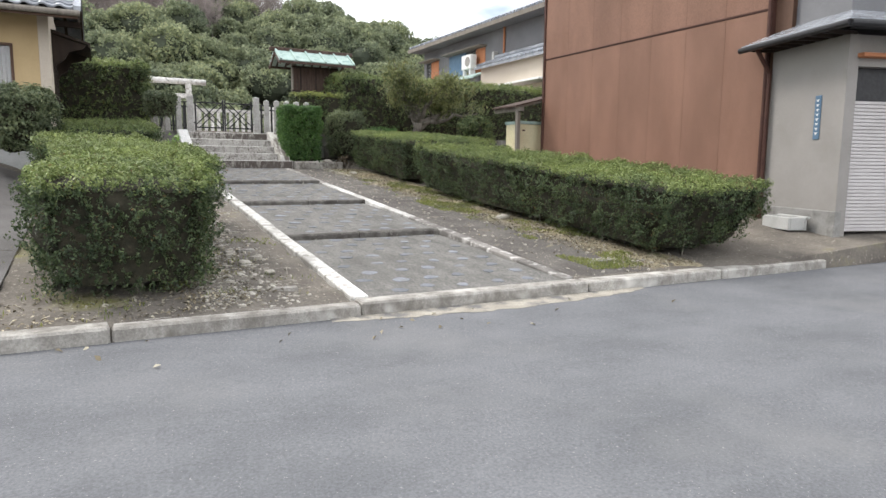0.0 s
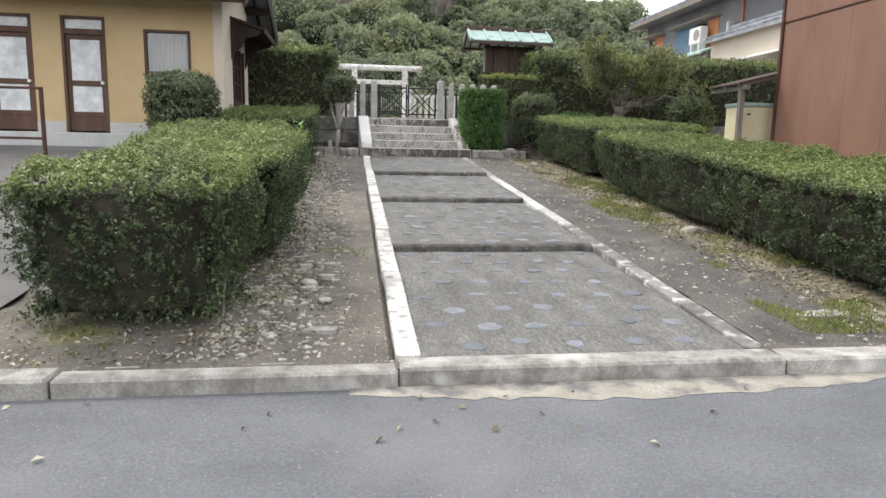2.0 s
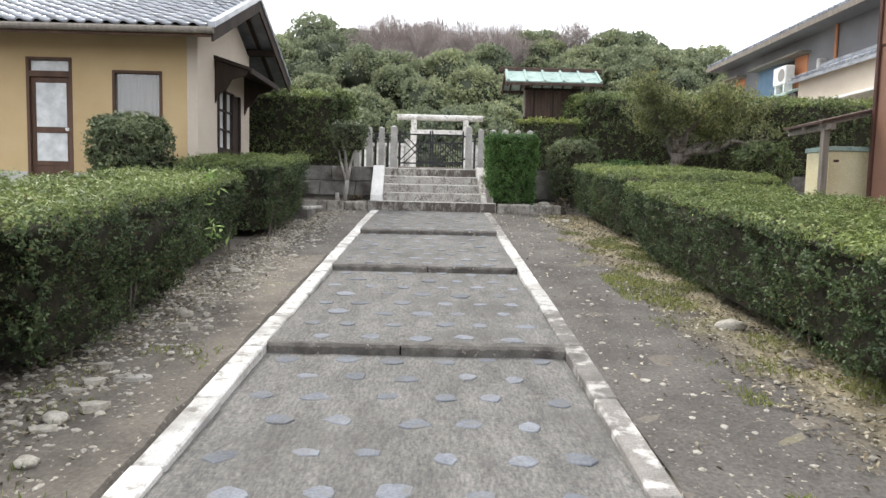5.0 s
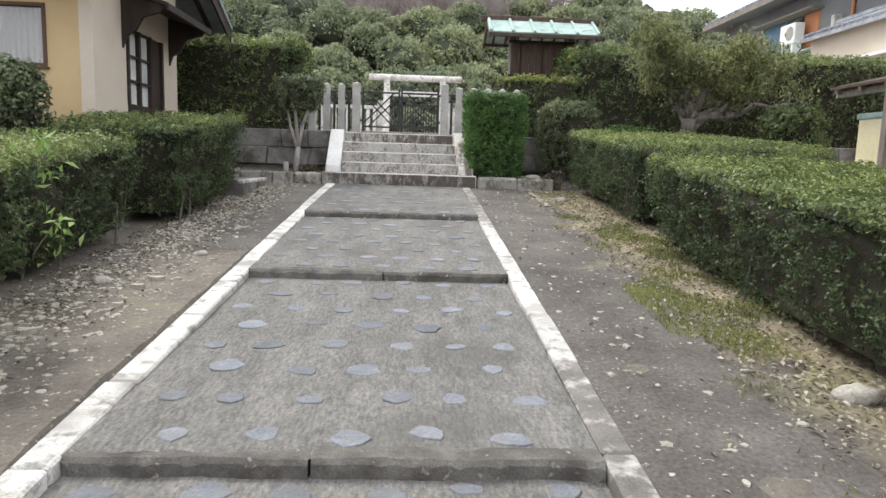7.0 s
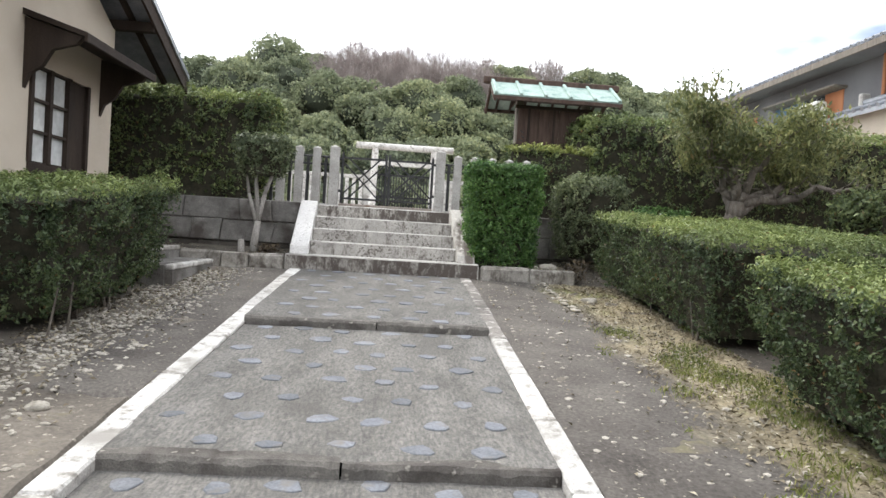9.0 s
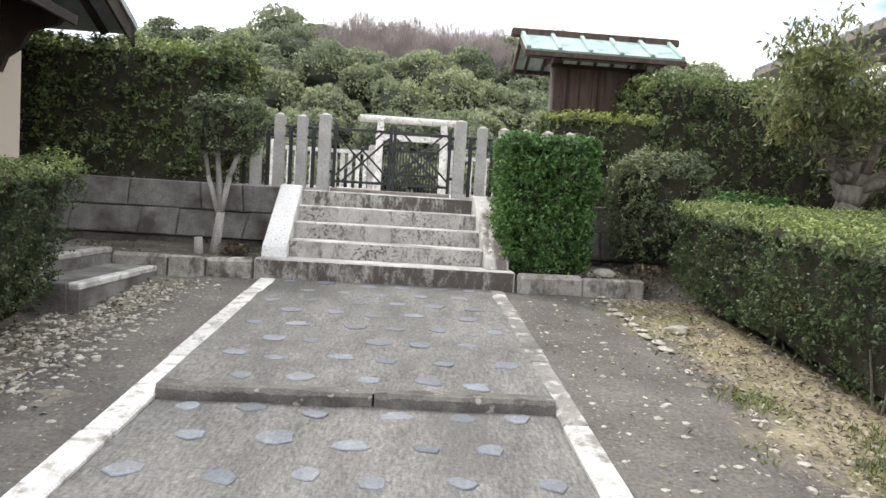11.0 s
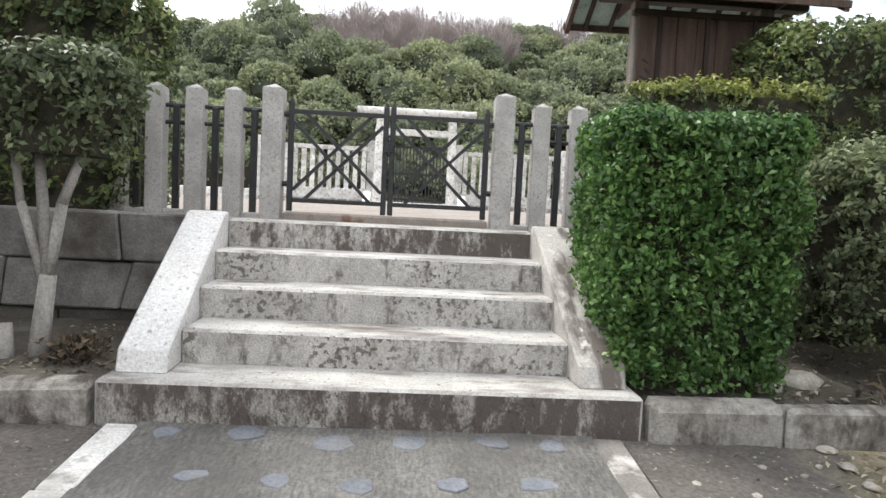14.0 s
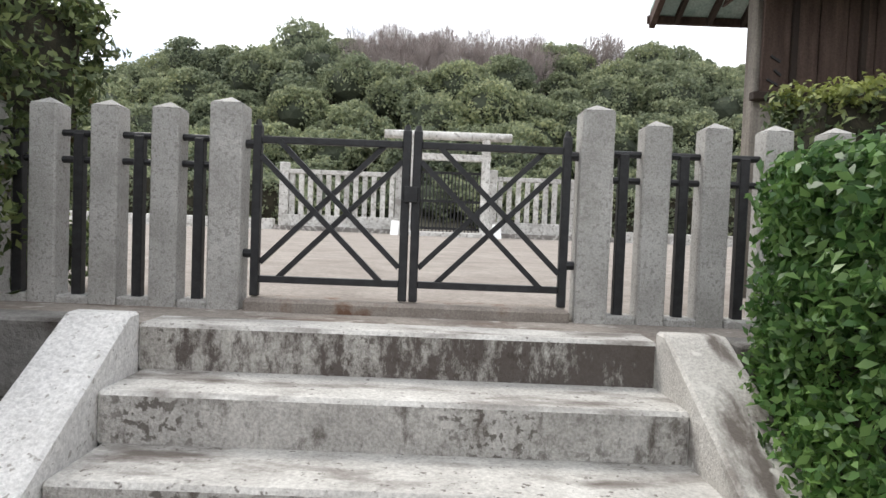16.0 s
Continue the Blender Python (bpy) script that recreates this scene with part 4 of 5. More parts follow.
wpart("gable_wall", prism([(-0.86, 15.1, 4.6), (-0.86, 18.1, 4.6), (-0.86, 16.9, 5.25)], (0.12, 0, 0)), STUCCO_PALE, house)
for x0, x1 in ((-9.62, -4.92), (-4.14, -3.63), (-2.85, -0.71)):
    wpart("plinth", box(x0, x1, WY - 0.025, WY + 0.02, 1.2, 1.95, 0.006), PLINTH, house, "pale grey concrete plinth")
wpart("door_step", box(-9.6, -2.3, 14.35, WY, 1.2, 1.74, 0.015), PLINTH, house, "grey concrete step below the doors")


def house_door(x0, x1, label):
    d = wpart("door", box(x0 + 0.05, x1 - 0.05, WY + 0.05, WY + 0.09, 1.78, 2.06, 0.004), BROWNWOOD, house, label)
    for a, b, z0, z1 in ((x0, x0 + 0.055, 1.75, 3.89), (x1 - 0.055, x1, 1.75, 3.89), (x0 + 0.055, x1 - 0.055, 3.84, 3.89), (x0 + 0.055, x1 - 0.055, 3.56, 3.66)):
        part("door_frame", box(a, b, WY - 0.01, WY + 0.12, z0, z1, 0.004), BROWNWOOD, d)
    for a, b, z0, z1 in ((x0 + 0.057, x0 + 0.125, 2.06, 3.56), (x1 - 0.125, x1 - 0.057, 2.06, 3.56), (x0 + 0.125, x1 - 0.125, 3.47, 3.56), (x0 + 0.125, x1 - 0.125, 2.62, 2.72), (x0 + 0.125, x1 - 0.125, 2.06, 2.14)):
        part("door_rail", box(a, b, WY + 0.04, WY + 0.085, z0, z1, 0.003), BROWNWOOD, d)
    for z0, z1 in ((2.14, 2.62), (2.72, 3.47), (3.66, 3.84)):
        part("pane", box(x0 + (0.125 if z0 < 3.6 else 0.055), x1 - (0.125 if z0 < 3.6 else 0.055), WY + 0.06, WY + 0.066, z0, z1), FROST, d, "pale frosted pane")
    part("door_knob", rod((x1 - 0.09, WY + 0.04, 2.68), (x1 - 0.09, WY - 0.03, 2.68), 0.026, 0.03, 12), WHITEPAINT, d, "bright metal knob")
    return d


house_door(-3.63, -2.85, "brown wooden door with frosted panes, shut")
house_door(-4.92, -4.14, "brown wooden door with frosted panes, shut")
win = wpart("window", box(-2.17, -1.32, WY - 0.02, WY + 0.1, 2.88, 2.93, 0.004), BROWNWOOD, house, "brown-framed window with closed pale curtains")
for a, b, z0, z1 in ((-2.17, -2.12, 2.93, 3.7), (-1.37, -1.32, 2.93, 3.7), (-2.12, -1.37, 3.65, 3.7)):
    part("window_frame", box(a, b, WY - 0.015, WY + 0.1, z0, z1, 0.004), BROWNWOOD, win)
part("pane", box(-2.12, -1.37, WY + 0.035, WY + 0.041, 2.93, 3.65), GLASS, win).visible_shadow = False
part("window_sill", box(-2.2, -1.29, WY - 0.05, WY, 2.855, 2.88, 0.004), BROWNWOOD, win)
bm = bmesh.new()
rows = [[bm.verts.new((-2.12 + 0.75 * k / 48, WY + 0.085 + 0.018 * math.sin(k * 1.25) + 0.008 * math.sin(k * 0.4), z)) for k in range(49)] for z in (2.93, 3.65)]
for k in range(48):
    bm.faces.new((rows[0][k], rows[0][k + 1], rows[1][k + 1], rows[1][k]))
part("curtain", bm, CURTAIN, win, "pale pinkish gathered curtain", smooth=True)

# side window bay with a dark timber hood
side = wpart("side_window", box(-0.78, -0.7, 16.05, 17.42, 1.8, 2.5, 0.005), DARKWOOD, house, "dark timber side window with curtains under a hood")
for y in (16.07, 16.47, 16.9, 17.38):
    part("window_post", box(-0.79, -0.69, y - 0.035, y + 0.035, 2.5, 3.62, 0.004), DARKWOOD, side)
for z in (2.5, 2.86, 3.22, 3.6):
    part("window_bar", box(-0.775, -0.705, 16.07, 16.9, z - 0.018, z + 0.018, 0.003), DARKWOOD, side)
part("door_panel", box(-0.765, -0.735, 16.9, 17.38, 2.5, 3.6), DARKWOOD, side)
part("pane", box(-0.755, -0.75, 16.1, 16.9, 2.5, 3.6), FROST, side, "pale curtained pane")
hood = wpart("hood", prism([(-0.72, 15.85, 4.16), (-0.02, 15.85, 3.94), (-0.02, 15.85, 3.89), (-0.72, 15.85, 4.09)], (0, 2.0, 0)), DARKWOOD, house, "dark timber window hood on brackets")
part("hood_edge", box(-0.06, -0.02, 15.85, 17.85, 3.84, 3.9, 0.005), DARKWOOD, hood)
for y in (15.9, 17.72):
    part("bracket", prism([(-0.72, y, 4.08), (-0.1, y, 3.9), (-0.16, y, 3.82), (-0.42, y, 3.74), (-0.52, y, 3.56), (-0.66, y, 3.46), (-0.72, y, 3.3)], (0, 0.07, 0)), DARKWOOD, hood)

# roof
EV_Y, EV_Z, RG_Y, RG_Z, BK_Y = 14.22, 4.27, 16.9, 5.47, 19.6
SL = Vector((0, RG_Y - EV_Y, RG_Z - EV_Z))
UP = Vector((0, -SL.z, SL.y)).normalized()
AL = SL.normalized()
roof = wpart("roof", prism([(-9.9, EV_Y + 0.05, EV_Z - 0.03), (-0.2, EV_Y + 0.05, EV_Z - 0.03), (-0.2, RG_Y, RG_Z - 0.03), (-9.9, RG_Y, RG_Z - 0.03)], (0, 0, -0.06)), DARKWOOD, house, "grey glazed pantile roof with ridge")
part("back_slope", prism([(-9.9, RG_Y, RG_Z), (-0.2, RG_Y, RG_Z), (-0.2, BK_Y, EV_Z), (-9.9, BK_Y, EV_Z)], (0, 0, -0.08)), TILE, roof)
part("fascia", box(-9.9, -0.18, EV_Y + 0.02, EV_Y + 0.06, EV_Z - 0.16, EV_Z - 0.03), BROWNWOOD, roof)
bm = bmesh.new()
rod((-9.9, EV_Y - 0.03, EV_Z - 0.07), (-0.16, EV_Y - 0.03, EV_Z - 0.07), 0.055, 0.055, 10, bm)
part("gutter", bm, GREYWOOD, roof, "grey-brown eaves gutter")
for y0, z0, y1, z1 in ((EV_Y, EV_Z, RG_Y, RG_Z), (BK_Y, EV_Z, RG_Y, RG_Z)):
    part("barge_board", prism([(-0.2, y0, z0 - 0.24), (-0.2, y0, z0 - 0.02), (-0.2, y1, z1 - 0.02), (-0.2, y1, z1 - 0.24)], (0.035, 0, 0)), DARKWOOD, roof)
    part("verge_tile", prism([(-0.26, y0, z0 - 0.02), (-0.26, y0, z0 + 0.07), (-0.26, y1, z1 + 0.07), (-0.26, y1, z1 - 0.02)], (0.12, 0, 0)), TILE, roof)
    part("gable_rafter", prism([(-0.55, y0 + 0.1 * (1 if y0 < y1 else -1), z0 - 0.13), (-0.55, y0, z0 - 0.04), (-0.55, y1, z1 - 0.04), (-0.55, y1, z1 - 0.16)], (0.06, 0, 0)), DARKWOOD, roof)
for y, z in ((15.6, 4.62), (16.9, 5.2), (18.2, 4.62)):
    part("purlin", box(-0.9, -0.2, y - 0.06, y + 0.06, z, z + 0.14, 0.008), DARKWOOD, roof)
for k in range(3):
    part("ridge_course", box(-9.95, -0.3 + 0.0 * k, RG_Y - 0.13 + 0.025 * k, RG_Y + 0.13 - 0.025 * k, RG_Z - 0.02 + 0.045 * k, RG_Z + 0.02 + 0.045 * k, 0.006), TILE, roof)
part("ridge_cap", rod((-9.95, RG_Y, RG_Z + 0.13), (-0.3, RG_Y, RG_Z + 0.13), 0.06, 0.06, 12), TILE, roof)
part("ridge_end", box(-0.3, -0.22, RG_Y - 0.12, RG_Y + 0.12, RG_Z - 0.05, RG_Z + 0.24, 0.03), TILE, roof, "ornamental ridge-end tile")
bm = bmesh.new()
prof = [(-0.14, 0.012), (-0.1, 0.045), (-0.05, 0.05), (0.0, 0.022), (0.06, 0.004), (0.11, 0.004), (0.15, 0.018)]
low = [bm.verts.new((x, 0, z + 0.018)) for x, z in prof]
high = [bm.verts.new((x, 0.27, z - 0.004)) for x, z in prof]
under_v = [bm.verts.new((x, 0, z - 0.012)) for x, z in prof]
for k in range(6):
    bm.faces.new((low[k], low[k + 1], high[k + 1], high[k]))
    bm.faces.new((under_v[k], under_v[k + 1], low[k + 1], low[k]))
tile_mesh = bpy.data.meshes.new("tile")
bm.to_mesh(tile_mesh)
bm.free()
tile_mesh.materials.append(TILE)
tile_mesh.polygons.foreach_set("use_smooth", [k % 2 == 0 for k in range(len(tile_mesh.polygons))])
turn = Matrix(((1, 0, 0, 0), (0, AL.y, UP.y, 0), (0, AL.z, UP.z, 0), (0, 0, 0, 1)))
tv = np.array([v.co[:] for v in tile_mesh.vertices])
tf = [tuple(f.vertices) for f in tile_mesh.polygons]
far_v, far_f = [], []
for col in range(36):
    x = -0.42 - 0.27 * col
    for row in range(12):
        at = Vector((x, EV_Y, EV_Z)) + AL * (0.248 * row) + UP * (0.005 + random.uniform(-0.003, 0.003))
        m = Matrix.Translation(at) @ turn
        if col < 25:
            ob = new("roof_tile", tile_mesh)
            ob.parent = roof
            ob.matrix_basis = m
        else:
            far_f += [tuple(i + len(far_v) for i in f) for f in tf]
            far_v += [tuple(m @ Vector(v)) for v in tv]
me = bpy.data.meshes.new("far_tiles")
me.from_pydata(far_v, [], far_f)
me.materials.append(TILE)
ob = new("far_tiles", me)
ob.parent = roof
tagged(ob, kind="stuff")
aerial = thing("roof_aerial", (-3.95, 16.9, 5.6), "thin grey television aerial on the house ridge", "aerial")
wpart("mast", rod((-3.95, 16.95, 5.5), (-3.95, 16.95, 6.2), 0.018), GREYWOOD, aerial)
wpart("boom", rod((-3.97, 16.95, 5.9), (-3.45, 16.95, 5.9), 0.013), GREYWOOD, aerial)
for x in (-3.9, -3.7, -3.5):
    wpart("element", rod((x, 16.85, 5.9), (x, 17.05, 5.9), 0.008), GREYWOOD, aerial)

# handrail before the doors
rail = thing("handrail", (-3.0, 12.6, 1.5), "dark brown metal handrail frame by the ramp", "handrail")
for x in (-3.0, -3.9, -4.8):
    wpart("post", box(x - 0.025, x + 0.025, 12.57, 12.62, 1.2, 2.4, 0.004), RUSTTRIM, rail)
for z in (2.38, 1.62):
    wpart("rail_bar", box(-4.8, -2.98, 12.575, 12.615, z - 0.02, z + 0.02, 0.004), RUSTTRIM, rail)

# ---- brown sheet-clad building ----
brown = thing("sheet_clad_building", (12.5, 10.8, 0.5), "tall building clad in brown painted metal sheets", "building")
wpart("core", box(10.34, 16.0, 7.66, 14.06, 0.2, 7.4), RUSTTRIM, brown)
y = 7.66
while y < 14.0:
    w = min(0.915, 14.06 - y)
    for z0, z1, d in ((0.3, 4.17, 0.0), (4.21, 7.4, 0.008)):
        wpart("wall_panel", box(10.3 - d, 10.345, y + 0.0015, y + w - 0.0015, z0, z1, 0.002), RUSTPANEL, brown)
    y += w
wpart("band", box(10.288, 10.33, 7.66, 14.06, 4.178, 4.204, 0.004), RUSTTRIM, brown, "thin dark horizontal joint strip")
for y in (7.6, 14.05):
    wpart("corner_trim", box(10.26, 10.36, y, y + 0.07, 0.25, 7.4, 0.004), RUSTTRIM, brown)
wpart("end_wall", box(10.36, 16.0, 14.06, 14.1, 0.3, 7.4), RUSTPANEL, brown)
wpart("base_course", box(10.28, 10.4, 7.66, 14.06, 0.2, 0.62, 0.01), PLINTH, brown)
wpart("roof", box(10.1, 16.2, 7.4, 14.3, 7.4, 7.52, 0.02), RUSTTRIM, brown)
wpart("downpipe", rod((10.22, 7.62, 0.4), (10.22, 7.62, 7.3), 0.035, 0.035, 10), RUSTTRIM, brown)

# lean-to with storage box
shed = thing("lean_to", (9.9, 14.6, 1.1), "grey timber lean-to shelter against the brown wall", "lean-to")
for x, y in ((9.62, 14.25),):
    wpart("post", box(x - 0.05, x + 0.05, y - 0.05, y + 0.05, 0.9, 2.95, 0.006), GREYWOOD, shed)
wpart("beam", bar((9.62, 14.05, 2.93), (9.62, 15.3, 2.93), 0.09), GREYWOOD, shed)
wpart("roof_sheet", prism([(9.48, 14.12, 2.99), (11.2, 14.12, 3.42), (11.2, 15.3, 3.42), (9.48, 15.3, 2.99)], (0, 0, 0.035)), OLDWOOD, shed)
for y in (14.2, 14.7, 15.2):
    wpart("rafter", bar((9.5, y, 2.96), (11.2, y, 3.38), 0.05), GREYWOOD, shed)
store = thing("storage_box", (10.3, 14.75, 1.1), "cream metal storage cabinet with a green lid", "cabinet")
wpart("cabinet_body", box(9.82, 11.2, 14.45, 15.1, 0.95, 2.58, 0.01), CREAM, store)
wpart("lid", box(9.8, 11.22, 14.42, 15.13, 2.58, 2.66, 0.01), COPPER, store, "faded green lid")
wpart("label_bar", box(9.9, 9.99, 14.443, 14.447, 2.4, 2.44), RUSTTRIM, store)

# ---- grey house with roller shutter ----
gh = thing("grey_house", (12.0, 7.5, 0.5), "grey rendered house with roller shutter and tiled eave", "house")
GM = Matrix.Translation((9.79, 5.96, 0)) @ Matrix.Rotation(radians(-17.2), 4, "Z")


def gpart(name, x0, x1, y0, y1, z0, z1, m, label="", bev=0.0):
    return wpart(name, box(x0, x1, y0, y1, z0, z1, bev, GM), m, gh, label)


gpart("wall", 0.0, 0.18, 0, 1.72, 0.3, 3.45, GREYWALL)
gpart("wall", 0.18, 6.0, 1.2, 1.4, 0.3, 3.45, GREYWALL)
gpart("wall", 0.03, 0.2, 0.03, 0.16, 0.3, 3.45, GREYWALL)
gpart("wall", 0.2, 3.2, 0.02, 0.18, 3.0, 3.45, GREYWALL)
gpart("wall", 3.0, 6.0, 0.02, 0.18, 0.3, 3.0, GREYWALL)
gpart("plinth", -0.02, 0.1, -0.02, 1.72, 0.2, 0.86, surface("stained_plinth", (0.24, 0.235, 0.22), (0.38, 0.37, 0.35), 3, 80, 0.92, 0.5, stain=((0.13, 0.125, 0.115), 3.0, 0.46, 0.66)), "stained concrete plinth", 0.01)
gpart("corner_post", -0.03, 0.07, 1.66, 1.76, 0.3, 3.6, BROWNWOOD)
gpart("upper_wall", 0.25, 6.0, 0.3, 1.75, 3.6, 7.0, GREYDARK)
wpart("upper_pier", box(10.36, 10.6, 7.3, 7.66, 0.3, 7.4), BROWNWOOD, gh)
for k in range(37):
    z = 0.55 + 0.053 * k
    gpart("shutter_slat", 0.16, 3.0, 0.07, 0.1 + 0.0, z, z + 0.047, SHUTTER, "", 0.008)
# Black block fills the opening above the slats, standing in for its shade
gpart("shutter_box", 0.2, 3.0, 0.16, 0.5, 2.45, 3.0, IRON)
gpart("shutter_guide", 0.12, 0.165, 0.02, 0.12, 0.5, 3.0, RUSTTRIM)
gpart("lintel_awning", 0.15, 3.1, -0.12, 0.06, 3.12, 3.18, ORANGE, "faded red strip above the shutter", 0.01)
ev = wpart("eave_roof", prism([GM @ Vector(v) for v in ((-0.45, -0.5, 3.5), (6, -0.5, 3.5), (6, 0.4, 3.85), (0.35, 0.4, 3.85))], (0, 0, 0.06)), TILE, gh, "grey tiled pent roof")
part("eave_side", prism([GM @ Vector(v) for v in ((-0.45, -0.5, 3.5), (0.35, 0.4, 3.85), (0.35, 1.8, 3.85), (-0.45, 1.9, 3.5))], (0, 0, 0.06)), TILE, ev)
for a, b in (((-0.47, -0.52), (-0.47, 1.9)), ((-0.47, -0.52), (6, -0.52))):
    part("gutter", rod(GM @ Vector((*a, 3.49)), GM @ Vector((*b, 3.49)), 0.05, 0.05, 10), IRON, ev)
for k in range(7):
    part("rafter", bar(GM @ Vector((-0.4, 0.0 + 0.28 * k, 3.47)), GM @ Vector((0.1, 0.0 + 0.28 * k, 3.47)), 0.045), DARKWOOD, ev)
pipe = [(-0.36, 1.62, 3.5), (-0.08, 1.62, 3.1), (-0.08, 1.62, 0.45)]
for a, b in zip(pipe, pipe[1:]):
    wpart("downpipe", rod(GM @ Vector(a), GM @ Vector(b), 0.035, 0.035, 10), RUSTTRIM, gh)
sign = thing("address_sign", tuple(GM @ Vector((-0.005, 0.52, 2.2))), "narrow blue street sign with white vertical writing", "sign")
wpart("plate", box(-0.014, -0.002, 0.45, 0.58, 1.95, 2.62, 0.003, GM), BLUEPAINT, sign)
for k in range(8):
    z = 2.56 - 0.072 * k
    for a, b, h in ((0.485, 0.545, 0.012), (0.5, 0.53, 0.034)):
        wpart("letter_bar", box(-0.018, -0.0145, a, b, z - h, z, 0, GM), WHITEPAINT, sign)
planter = thing("planter", (9.75, 7.35, 0.42), "pale grey-green empty concrete trough on the ground", "planter")
tro = Matrix.Translation((9.75, 6.75, float(gz(9.75, 6.75)))) @ Matrix.Rotation(radians(70), 4, "Z")
planter.location = tro.translation
for a in ((-0.33, 0.33, -0.16, -0.12, 0, 0.2), (-0.33, 0.33, 0.12, 0.16, 0, 0.2), (-0.33, -0.29, -0.12, 0.12, 0, 0.2), (0.29, 0.33, -0.12, 0.12, 0, 0.2)):
    wpart("trough_wall", box(*a, 0.008, tro), PLINTH, planter)
wpart("rim", box(-0.36, 0.36, -0.19, -0.12, 0.185, 0.215, 0.006, tro), PLINTH, planter)
wpart("soil_fill", box(-0.29, 0.29, -0.12, 0.12, 0.0, 0.15, 0, tro), SOIL, planter)

# ---- two-storey house beyond the tall hedge ----
fh = thing("two_storey_house", (20, 28, 2.3), "grey two-storey house with long tiled eaves", "house")
HX = 16.5
for y0, y1, z0, z1 in ((22.0, 27.3, 2.2, 8.0), (27.3, 30.9, 2.2, 5.95), (27.3, 30.9, 7.05, 8.0), (30.9, 32.1, 2.2, 8.0), (32.1, 33.6, 2.2, 6.0), (32.1, 33.6, 7.05, 8.0), (33.6, 33.9, 2.2, 8.0)):
    wpart("wall", box(HX, HX + 0.2, y0, y1, z0, z1), GREYDARK, fh)
wpart("wall", box(HX + 0.2, 24, 22.0, 22.2, 2.2, 8.0), GREYDARK, fh)
wpart("wall", box(HX + 0.2, 24, 33.7, 33.9, 2.2, 8.0), GREYDARK, fh)
wpart("wall", box(23.8, 24, 22.2, 33.7, 2.2, 8.0), GREYDARK, fh)
ro = wpart("roof", prism([(15.7, 21.2, 7.82), (20.2, 21.2, 9.6), (24.8, 21.2, 7.82), (24.8, 21.2, 7.72), (20.2, 21.2, 9.45), (15.7, 21.2, 7.7)], (0, 13.1, 0)), TILE, fh, "long grey tiled roof with deep eaves")
part("eave_board", box(15.66, 15.72, 21.2, 34.3, 7.64, 7.82), GREYWOOD, ro)
part("soffit", box(15.72, 16.5, 21.3, 34.2, 7.66, 7.69), GREYDARK, ro)
for k in range(45):
    part("eave_tile", rod((15.66, 21.3 + 0.29 * k, 7.86), (16.0, 21.3 + 0.29 * k, 8.0), 0.07, 0.07, 6), TILE, ro)
for y0, y1 in ((27.3, 30.9), (32.1, 33.6)):
    w = wpart("window", box(HX + 0.1, HX + 0.12, y0, y1, 5.95, 7.05), GLASS, fh, "window with orange and blue panels")
    part("orange_panel", box(HX - 0.03, HX + 0.05, y0, y0 + 0.85, 5.95, 7.05, 0.01), ORANGE, w, "orange-brown shutter panel")
    part("blue_panel", box(HX - 0.02, HX + 0.04, y0 + 1.9, y1, 5.95, 7.05, 0.01), BLUEPAINT, w, "faded blue panel") if y1 - y0 > 2 else None
    part("window_hood", box(HX - 0.45, HX, y0 - 0.15, y1 + 0.15, 7.08, 7.14, 0.01), GREYWOOD, w)
    # thin black sheet behind the glass, in place of an unlit room
    part("dark_room", box(HX + 0.14, HX + 0.16, y0, y1, 5.95, 7.05), IRON, w)
wpart("downpipe", rod((HX - 0.06, 25.6, 5.5), (HX - 0.06, 25.6, 7.7), 0.05, 0.05, 8), ORANGE, fh)
ac = thing("air_conditioner", (16.1, 28.3, 5.85), "white outdoor air conditioner unit on the lower roof", "air conditioner")
wpart("casing", box(15.95, 16.3, 27.75, 28.65, 6.08, 6.75, 0.03), WHITEPAINT, ac)
wpart("fan_grille", rod((15.94, 28.05, 6.42), (15.952, 28.05, 6.42), 0.23, 0.23, 20), GREYWALL, ac)
for y in (27.9, 28.5):
    wpart("foot", box(15.98, 16.28, y - 0.04, y + 0.04, 5.72, 6.08), WHITEPAINT, ac)
lr = wpart("lower_roof", prism([(16.5, 20.5, 6.35), (15.2, 20.5, 5.85), (15.2, 20.5, 5.73), (16.5, 20.5, 6.22)], (0, 5.6, 0)), TILE, fh, "grey tiled lower roof")
part("ridge_cap", rod((16.3, 20.5, 6.38), (16.3, 26.1, 6.38), 0.1, 0.1, 10), TILE, lr)
part("ridge_end", box(16.15, 16.45, 26.05, 26.2, 6.2, 6.65, 0.04), WHITESTONE, lr)
for k in range(19):
    part("eave_tile", rod((15.18, 20.6 + 0.29 * k, 5.87), (15.8, 20.6 + 0.29 * k, 6.11), 0.065, 0.065, 6), TILE, lr)
wpart("lower_wall", box(15.5, 15.7, 20.8, 26.0, 2.2, 5.9), STUCCO_PALE, fh)
wpart("lower_wall", box(15.7, 16.5, 25.85, 26.0, 2.2, 5.95), STUCCO_PALE, fh)
gr = wpart("green_roof", prism([(16.5, 26.2, 5.95), (15.2, 26.2, 5.5), (15.2, 26.2, 5.42), (16.5, 26.2, 5.87)], (0, 6.2, 0)), COPPER, fh, "faded green sheet roof")
wpart("lower_wall", box(15.4, 15.55, 26.2, 32.2, 2.2, 5.5), GREYDARK, fh)
wpart("pale_eave", box(14.8, 15.5, 20.6, 23.4, 4.75, 4.83, 0.01), WHITEPAINT, fh)

# ---- wooded mound ----
def crown(c, rr, clumps, leaves):
    """Leaf places and normals of a rounded crown made of many lumps of leaves."""
    d = rw.normal(size=(clumps, 3))
